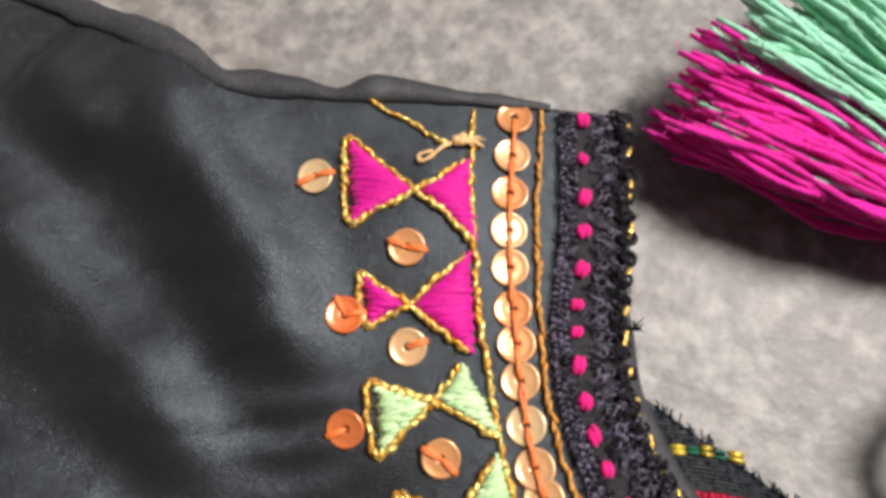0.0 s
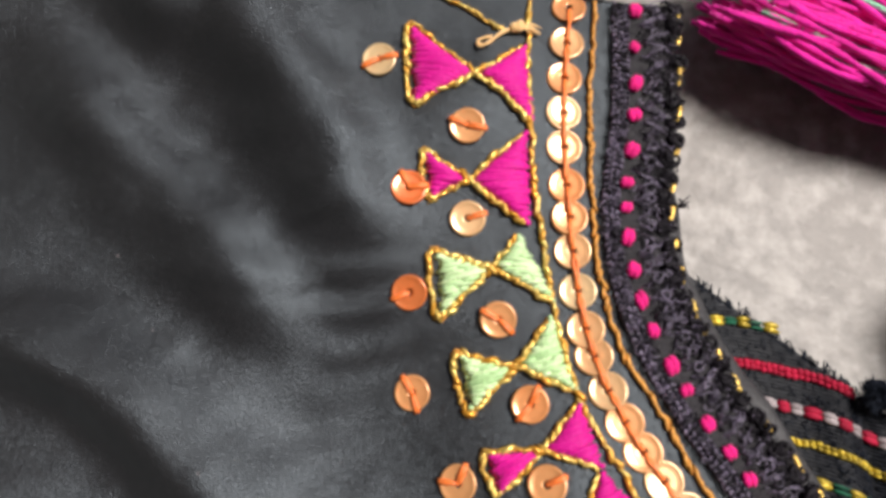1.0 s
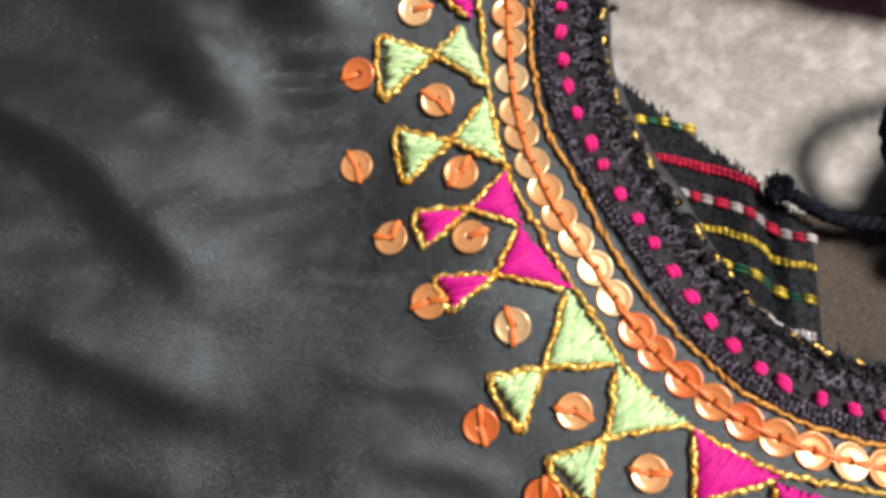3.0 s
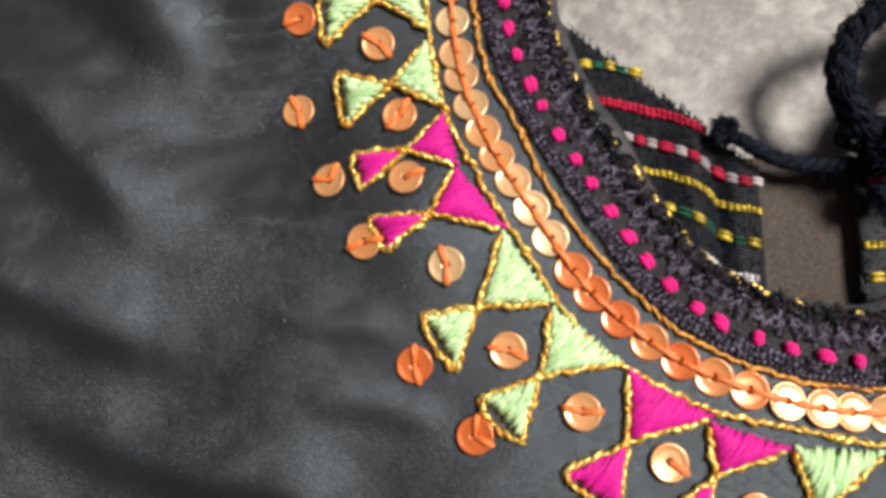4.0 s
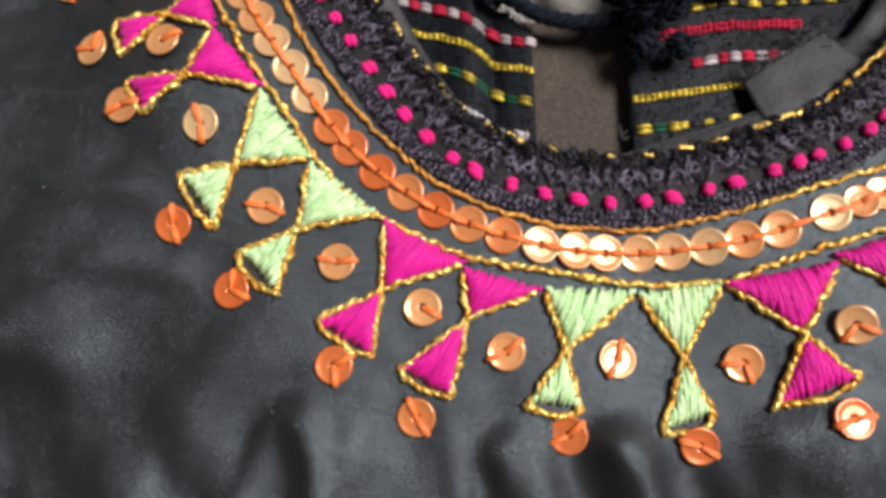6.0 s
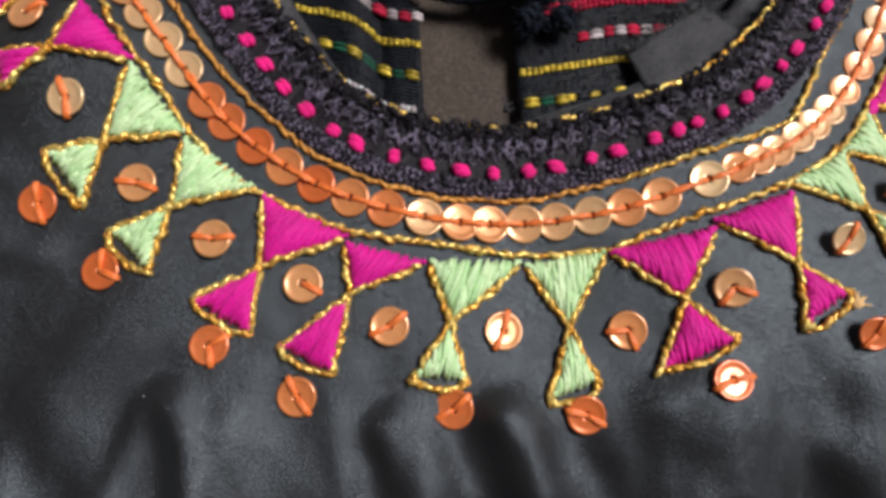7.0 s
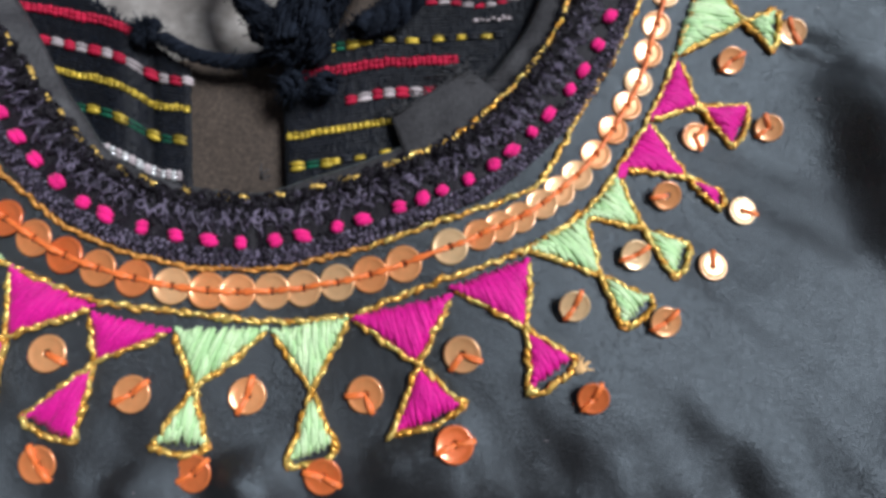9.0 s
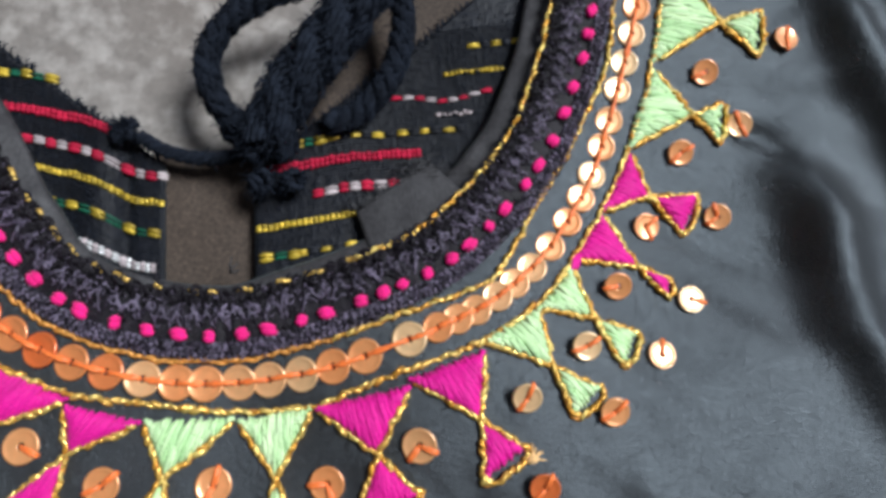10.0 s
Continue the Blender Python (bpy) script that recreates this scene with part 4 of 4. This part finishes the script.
def loose_ends():
    """Small tufts of thread along the facing, and a pink stitch between two motifs."""
    for x, y, z, ink, words in ((4.05, -2.5, 0.0, LACE, "black thread tuft"), (10.75, -10.75, -0.2, FACING, "grey thread tuft"), (9.0, -10.9, -0.3, LACE, "black thread tuft")):
        tuft = Shape()
        for _ in range(7):
            a = rng.uniform(-0.3, 1.6)
            e = Vector((math.cos(a), math.sin(a), 0)) * rng.uniform(0.12, 0.4)
            tuft.tube([(x, y, z - 0.05), (x + e.x * 0.5 + rng.uniform(-0.06, 0.06), y + e.y * 0.5, z + 0.1), (x + e.x, y + e.y, z)], [0.022, 0.02, 0.01], 4)
        part("thread_tuft", tuft, ink, dress, words, "stuff")
    bit = Shape()
    for k in range(4):
        o = k * 0.06
        bit.stitch(on_cloth((19.1 + o, -11.3 + o * 0.4), 0.1), on_cloth((19.25 + o, -10.85 + o * 0.4), 0.1), 0.05, lift=0.03)
    part("pink_stitch", bit, PINK, dress, "small magenta stitches between two motifs", "stuff")


loose_ends()


# ---------------------------------------------------------------- striped woven ends inside the neck
def woven_end(left):
    """A dark woven end with rows of coloured yarn; the course runs across, the cut edge slants."""
    if left:
        course = [(2.2, -6.5), (5.26, -6.80), (7.06, -7.28), (8.19, -7.86), (9.05, -8.07)]
        cut = ((4.6, -4.1), (9.15, -7.85))
        rows = [(1.75, "yg", 2.2, 6.0), (0.80, "r", 2.2, 7.65), (0.0, "rw", 2.2, 9.0), (-0.72, "y", 2.2, 8.95), (-1.52, "yg", 2.2, 8.9), (-2.42, "s", 2.2, 8.75)]
        label = "dark woven cloth end with red, yellow and silver stripes"
    else:
        course = [(11.25, -8.86), (12.77, -8.73), (13.73, -8.58), (15.0, -8.52), (19.5, -8.3)]
        cut = ((11.2, -8.05), (17.4, -3.2))
        rows = [(3.75, "d", 17.1, 19.0), (3.0, "t", 16.4, 18.0), (2.32, "p", 14.9, 17.7), (1.83, "w", 16.1, 17.1), (1.42, "yg", 12.2, 13.1), (1.40, "d", 13.2, 16.7), (0.80, "r", 11.6, 15.6), (0.0, "rw", 12.75, 15.0), (-0.72, "y", 11.3, 14.0), (-1.5, "yg", 11.35, 12.1), (-1.5, "d", 12.3, 14.3)]
        label = "dark woven cloth end with red and yellow stripes"
    end = thing("woven_end", label, "woven cloth", group="woven ends inside the neck")
    line = smooth_curve(course)

    def base_y(x):
        for a, b in zip(line, line[1:]):
            if a.x <= x <= b.x:
                return a.y + (b.y - a.y) * (x - a.x) / (b.x - a.x)
        return line[-1].y if x > line[-1].x else line[0].y

    def height(x, y):
        fold = 0.16 * math.exp(-((x - 7.4) / 0.5) ** 2) - 0.26 * math.exp(-((x - 8.05) / 0.2) ** 2) if left else 0.10 * math.sin((x - 11) * 0.9)
        return -0.86 + fold + 0.05 * noise.noise((x * 0.9, y * 0.9, 4))

    x0, x1 = (2.2, 9.0) if left else (11.25, 19.4)
    nx, ny = 90, 60
    sheet, points = Shape(), []
    for i in range(nx + 1):
        x = x0 + (x1 - x0) * i / nx
        t = (x - cut[0][0]) / (cut[1][0] - cut[0][0])
        top = cut[0][1] + (cut[1][1] - cut[0][1]) * t
        top = min(top, -3.6) if left else min(top, -3.0)
        low = base_y(x) - (2.75 if left else 2.4)
        for j in range(ny + 1):
            y = low + (top - low) * j / ny
            xe = x + (0.04 * noise.noise((y * 4, 1, 5)) if i in (0, nx) else 0)
            points.append((xe, y + (0.05 * noise.noise((x * 5, 0, 3)) if j == ny else 0), height(x, y)))
    w = ny + 1
    sheet.add(points, [(i * w + j, (i + 1) * w + j, (i + 1) * w + j + 1, i * w + j + 1) for i in range(nx) for j in range(ny)])
    ob = part("cloth", sheet, BAND, end, "dark ribbed weave")
    thick = ob.modifiers.new("thickness", "SOLIDIFY")
    thick.thickness, thick.offset = 0.0012, -1
    # fine ribs of the weave
    ribs = Shape()
    o = -2.6 if left else -2.3
    while o < (2.6 if left else 4.4):
        path = []
        for i in range(0, nx + 1, 2):
            x = x0 + (x1 - x0) * i / nx
            t = (x - cut[0][0]) / (cut[1][0] - cut[0][0])
            y = base_y(x) + o
            if y < cut[0][1] + (cut[1][1] - cut[0][1]) * t - 0.03:
                path.append((x, y, height(x, y) + 0.015 + 0.01 * rng.random()))
        if len(path) > 2:
            ribs.tube(path, 0.034, 4)
        o += 0.085
    part("ribbing", ribs, BAND, end, kind="stuff")
    # short warp floats that stand up between the ribs
    floats = Shape()
    for _ in range(2600):
        x, y = rng.uniform(x0 + 0.1, x1 - 0.1), rng.uniform(-11.2, -3.2)
        t = (x - cut[0][0]) / (cut[1][0] - cut[0][0])
        if base_y(x) - 2.4 < y < min(cut[0][1] + (cut[1][1] - cut[0][1]) * t - 0.15, -3.7):
            z, long = height(x, y) + 0.045, rng.uniform(0.05, 0.12)
            floats.stitch((x, y, z), (x + rng.uniform(-0.03, 0.03), y + long, z), rng.uniform(0.012, 0.02), lift=0.02, sides=4, steps=2)
    part("loose_weft", floats, CORD, end, "greyish blue-black yarn floats", "stuff")
    # coloured rows
    inks = {"yg": (YELLOW, TEAL), "r": (RED, RED), "rw": (RED, WHITE), "y": (YELLOW, YELLOW), "s": (SILVER, WHITE), "d": (YELLOW, BAND), "t": (YELLOW, BAND), "p": (RED, WHITE), "w": (WHITE, BAND)}
    names = {"yg": "yellow_green_stripe", "r": "red_stripe", "rw": "red_white_stripe", "y": "yellow_stripe", "s": "silver_stripe", "d": "dashed_stripe", "t": "thin_yellow_stripe", "p": "wavy_pink_stripe", "w": "thin_white_stripe"}
    for o, ink, xa, xb in rows:
        stripe = Shape()
        x, k = xa, 0
        wide = 0.082 if ink in ("yg", "rw", "r") else 0.085 if ink == "s" else 0.06 if ink == "y" else 0.05 if ink == "d" else 0.04
        while x < xb:
            long = rng.uniform(0.28, 0.40) if ink in ("yg", "rw", "d", "p") else rng.uniform(0.12, 0.17)
            sway = 0.10 * math.sin(x * 2.6) if ink == "p" else 0.03 * noise.noise((x * 2.0, o, 6))
            y, y2 = base_y(x) + o + sway, base_y(x + long) + o + sway
            for side in (-1, 1):
                a = Vector((x, y + side * wide * 0.7, height(x, y) + 0.05))
                b = Vector((x + long * 0.95, y2 + side * wide * 0.7, height(x + long, y2) + 0.05))
                thin = 0.55 if ink == "yg" and k % 2 else 1.0
                a.y, b.y = a.y + rng.uniform(-0.02, 0.02), b.y + rng.uniform(-0.02, 0.02)
                thin *= rng.uniform(0.75, 1.15)
                stripe.stitch(a, b, wide * thin, k % 2 if ink in ("yg", "rw", "s", "d", "p") else (1 if rng.random() < 0.25 else 0) if ink in ("t", "w") else 0, lift=0.03, sides=6)
            x += long * 0.93
            k += 1
        part(names[ink], stripe, inks[ink], end)
    # frayed threads along the cut edge
    fray = Shape()
    for _ in range(110):
        t = rng.random()
        x = cut[0][0] + (cut[1][0] - cut[0][0]) * t
        y = cut[0][1] + (cut[1][1] - cut[0][1]) * t
        if not x0 < x < x1:
            continue
        dx, dy = rng.uniform(-0.14, 0.14), rng.uniform(0.03, 0.2)
        z = height(x, y)
        fray.tube([(x, y - 0.1, z), (x + dx * 0.5, y + dy * 0.6, z + 0.06), (x + dx, y + dy, z - 0.03)], [0.02, 0.018, 0.012], 4)
    part("frayed_edge", fray, CORD, end, kind="stuff")


woven_end(True)
woven_end(False)


def lining():
    """The brown lining of the back that shows between the woven ends."""
    sheet, nx, ny = Shape(), 50, 40
    points = []
    for i in range(nx + 1):
        x = 6.5 + 7.5 * i / nx
        top = -7.3 + 0.08 * noise.noise((x * 2, 0, 1))
        for j in range(ny + 1):
            y = -13.2 + (top + 13.2) * j / ny
            points.append((x, y, -1.2 + 0.05 * noise.noise((x * 0.7, y * 0.7, 8)) + 0.012 * noise.noise((x * 3, y * 3, 8))))
    w = ny + 1
    sheet.add(points, [(i * w + j, (i + 1) * w + j, (i + 1) * w + j + 1, i * w + j + 1) for i in range(nx) for j in range(ny)])
    ob = part("lining_and_shade", sheet, LINING_SHADE, dress, "dull brown sheet for lining and floor shade")
    thick = ob.modifiers.new("thickness", "SOLIDIFY")
    thick.thickness, thick.offset = 0.0006, -1


lining()


def shade_sheet():
    """A brown sheet as painted floor shade, under the cord and the second woven end."""
    sheet, nx, ny = Shape(), 40, 50
    points = []
    for j in range(ny + 1):
        y = -9.5 + 12.0 * j / ny
        near = 12.4 + max(0.0, y + 7.2) * 0.42 + 0.10 * noise.noise((y * 1.4, 2, 5))
        for i in range(nx + 1):
            x = near + (21.0 - near) * i / nx
            points.append((x, y, -1.12 + 0.07 * noise.noise((x * 0.7, y * 0.7, 3)) + 0.012 * noise.noise((x * 3, y * 3, 8))))
    w = nx + 1
    sheet.add(points, [(j * w + i, j * w + i + 1, (j + 1) * w + i + 1, (j + 1) * w + i) for j in range(ny) for i in range(nx)])
    ob = part("lining_and_shade", sheet, LINING_SHADE, dress, "dull brown sheet for lining and floor shade")
    thick = ob.modifiers.new("thickness", "SOLIDIFY")
    thick.thickness, thick.offset = 0.0006, -1


shade_sheet()


# ---------------------------------------------------------------- cord
def twisted(shape, path, radius, strands=3, pitch=1.1, yarns=11):
    """Several strands wound round a path, each spun of a few yarns."""
    step = 0.06
    curve = smooth_curve(path, step)
    for k in range(strands):
        strand = []
        for i, p in enumerate(curve):
            d = (curve[min(i + 1, len(curve) - 1)] - curve[max(i - 1, 0)]).normalized()
            u = d.cross(Vector((0, 0, 1))).normalized()
            a = 2 * math.pi * (i * step / pitch + k / strands)
            strand.append(p + (u * math.cos(a) + u.cross(d) * math.sin(a)) * radius * 0.52)
        thick = radius * 0.5
        for y in range(yarns):
            yarn = []
            for i, p in enumerate(strand):
                d = (strand[min(i + 1, len(strand) - 1)] - strand[max(i - 1, 0)]).normalized()
                u = d.cross(Vector((0.1, 0.2, 1))).normalized()
                a = -2 * math.pi * (i * step / (thick * 11) + y / yarns)
                yarn.append(p + (u * math.cos(a) + u.cross(d) * math.sin(a)) * thick * 0.74 * rng.uniform(0.88, 1.10))
            shape.tube(yarn, [thick * 0.26 * rng.uniform(0.7, 1.3) for _ in yarn], 5)
    return curve


def fuzz(shape, curve, radius, count, reach=0.25):
    for _ in range(count):
        p = rng.choice(curve)
        d = Vector((rng.uniform(-1, 1), rng.uniform(-1, 1), rng.uniform(-0.3, 1))).normalized()
        a = p + d * radius * 0.8
        b = a + d * rng.uniform(0.05, reach) + Vector((rng.uniform(-0.1, 0.1), rng.uniform(-0.1, 0.1), 0))
        shape.tube([a, a.lerp(b, 0.5) + Vector((0, 0, 0.03)), b], [0.014, 0.012, 0.008], 4)
    # fibres that lie along the cord and blur its twist
    for _ in range(count if len(curve) > 8 else 0):
        k = rng.randrange(len(curve) - 7)
        d = Vector((rng.uniform(-1, 1), rng.uniform(-1, 1), rng.uniform(-0.2, 1))).normalized() * radius * rng.uniform(0.75, 1.05)
        e = Vector((rng.uniform(-1, 1), rng.uniform(-1, 1), 0)) * radius * 0.25
        shape.tube([curve[k] + d * 0.8, curve[k + 2] + d + e * 0.3, curve[k + 4] + d + e * 0.7, curve[k + 6] + d * 0.85 + e], [0.012, 0.026, 0.026, 0.012], 4)


def cord():
    c = thing("cord", "thick navy wool cord knotted in loops, lying inside the neck", "cord")
    hair = Shape()
    main = Shape()
    curve = twisted(main, [(16.0, -1.0, 0.7), (14.9, -3.0, 0.8), (14.1, -4.4, 0.8), (13.2, -5.5, 0.7), (12.4, -6.5, 0.6), (11.7, -7.7, 0.2)], 0.70, 3, 3.6)
    fuzz(hair, curve, 0.72, 1800, 0.28)
    part("braided_strand", main, CORD, c, kind="stuff")
    loop = Shape()
    curve = twisted(loop, [(14.2, -3.7, 0.9), (13.2, -3.8, 1.0), (12.0, -4.1, 0.9), (10.93, -4.72, 0.7), (10.43, -5.63, 0.5), (10.7, -6.69, 0.3), (11.4, -7.3, 0.2)], 0.33, 3, 1.2)
    fuzz(hair, curve, 0.34, 800, 0.2)
    part("loop", loop, CORD, c, kind="stuff")
    loop2 = Shape()
    curve = twisted(loop2, [(15.0, -3.0, 0.5), (15.35, -4.4, 0.4), (15.0, -5.8, 0.1), (14.1, -6.7, -0.3), (13.2, -7.0, -0.4)], 0.34, 3, 1.2)
    fuzz(hair, curve, 0.32, 500, 0.2)
    part("loop", loop2, CORD, c, kind="stuff")
    knot = Shape()
    for p, r in (((11.5, -7.6, 0.05), 0.62), ((11.0, -7.1, -0.1), 0.5), ((12.2, -7.6, 0.0), 0.4), ((12.35, -8.5, -0.2), 0.34), ((11.55, -8.5, -0.2), 0.36)):
        for _ in range(16):
            at, path = Vector(p), []
            a, b = rng.uniform(0, 6.3), rng.uniform(-0.9, 0.9)
            tilt = Euler((rng.uniform(-1, 1), rng.uniform(-1, 1), rng.uniform(0, 6))).to_matrix()
            for t in range(7):
                f = a + t * 0.45
                path.append(at + tilt @ Vector((math.cos(f) * r * 0.8, math.sin(f) * r * 0.62, 0.12 * math.sin(f * 2 + b))))
            knot.tube(path, [0.05, 0.08, 0.09, 0.085, 0.09, 0.08, 0.04], 6)
        fuzz(hair, [Vector(p)], r, 50, 0.35)
    part("knot", knot, CORD, c, "fuzzy tangled knot", "stuff")
    thin = Shape()
    curve = twisted(thin, [(11.2, -7.7, -0.3), (10.2, -7.75, -0.45), (9.2, -7.5, -0.5), (8.4, -7.0, -0.5)], 0.2, 3, 0.8)
    fuzz(hair, curve, 0.14, 60, 0.3)
    for _ in range(9):
        at = (8.1 + rng.uniform(-0.2, 0.2), -6.85 + rng.uniform(-0.18, 0.18), -0.5 + rng.uniform(-0.1, 0.15))
        thin.blob(at, (rng.uniform(0.14, 0.24), rng.uniform(0.12, 0.2), 0.16), rng.uniform(0, 3), rough=0.3)
    fuzz(hair, [Vector((8.1, -6.85, -0.5))], 0.28, 220, 0.22)
    part("thin_strand", thin, CORD, c, kind="stuff")
    part("fuzz", hair, CORD, c, kind="stuff")


cord()


# ---------------------------------------------------------------- tassel
def tassel():
    t = thing("tassel", "wool tassel of fuchsia and mint-green strands on concrete", "tassel")
    root = Vector((13.2, -0.9, 0.1))
    bundles = [  # name, yarn, count, angles, reach, height
        ("fuchsia_strand", FUCHSIA, 125, (150, 161.5), (6.7, 8.8), (-0.9, 0.7)), ("fuchsia_strand", FUCHSIA, 18, (141, 150), (7.6, 8.8), (0.1, 0.8)),
        ("mint_strand", MINT, 40, (135, 147.5), (7.0, 8.6), (0.3, 1.1)), ("fuchsia_strand", FUCHSIA, 34, (124, 137), (6.6, 7.9), (-0.9, 0.1)),
        ("mint_strand", MINT, 76, (108, 131), (6.8, 8.2), (0.0, 1.1)), ("mint_strand", MINT, 3, (154, 161), (6.6, 8.2), (0.2, 0.5))]
    for name, ink, count, fan, lengths, heights in bundles:
        for k in range(count):
            layer = rng.uniform(*heights)
            turn = rng.uniform(*fan)
            angle, f = radians(turn), (161 - turn) / 54
            reach = rng.uniform(*lengths)
            end = root + Vector((math.cos(angle), math.sin(angle), 0)) * reach
            side = Vector((-math.sin(angle), math.cos(angle), 0))
            bow = rng.uniform(-0.4, 0.4) - 0.5 * (f - 0.4)
            start = root + side * (f - 0.5) * -1.2
            path, radii = [], []
            phase, curl = rng.uniform(0, 6), rng.uniform(0.04, 0.18)
            for i in range(25):
                u = i / 24
                p = start.lerp(end, u) + side * (bow * math.sin(math.pi * u) + curl * math.sin(u * 11 + phase))
                p.z = -0.1 + layer * (0.4 + 0.6 * u) + 0.35 * math.sin(math.pi * u * 0.8) * (layer + 1) * 0.6
                p.z = max(p.z + 0.3, FLOOR + 0.12)
                path.append(p)
                radii.append(0.074 * (1 + 0.22 * math.sin(i * 2.1 + phase)) * rng.uniform(0.9, 1.1))
            radii[-1] = 0.05
            strand = Shape()
            strand.tube(path, radii, 6)
            for _ in range(36):
                p = rng.choice(path)
                d = Vector((rng.uniform(-1, 1), rng.uniform(-1, 1), rng.uniform(-0.4, 1))).normalized()
                strand.tube([p + d * 0.06, p + d * 0.13, p + d * rng.uniform(0.15, 0.24) + side * rng.uniform(-0.05, 0.05)], [0.012, 0.010, 0.006], 3)
            part(name, strand, ink, t)


tassel()


def lint():
    """Stray pale fibres caught on the black cotton."""
    bits = Shape()
    for _ in range(34):
        turn, out = rng.uniform(2.9, 6.6), rng.uniform(11.5, 21)
        x, y = 11 + out * math.cos(turn), -3 + out * math.sin(turn)
        a, long = rng.uniform(0, 6.3), rng.choice((0.012, 0.018, 0.025, 0.045))
        path = [on_cloth((x + long * k * math.cos(a + 0.5 * k), y + long * k * math.sin(a + 0.5 * k)), 0.025 + 0.01 * (k == 1)) for k in range(3)]
        bits.tube(path, rng.uniform(0.006, 0.011), 4)
    part("lint", bits, WHITE, dress, "tiny pale lint fibres", "stuff")


lint()
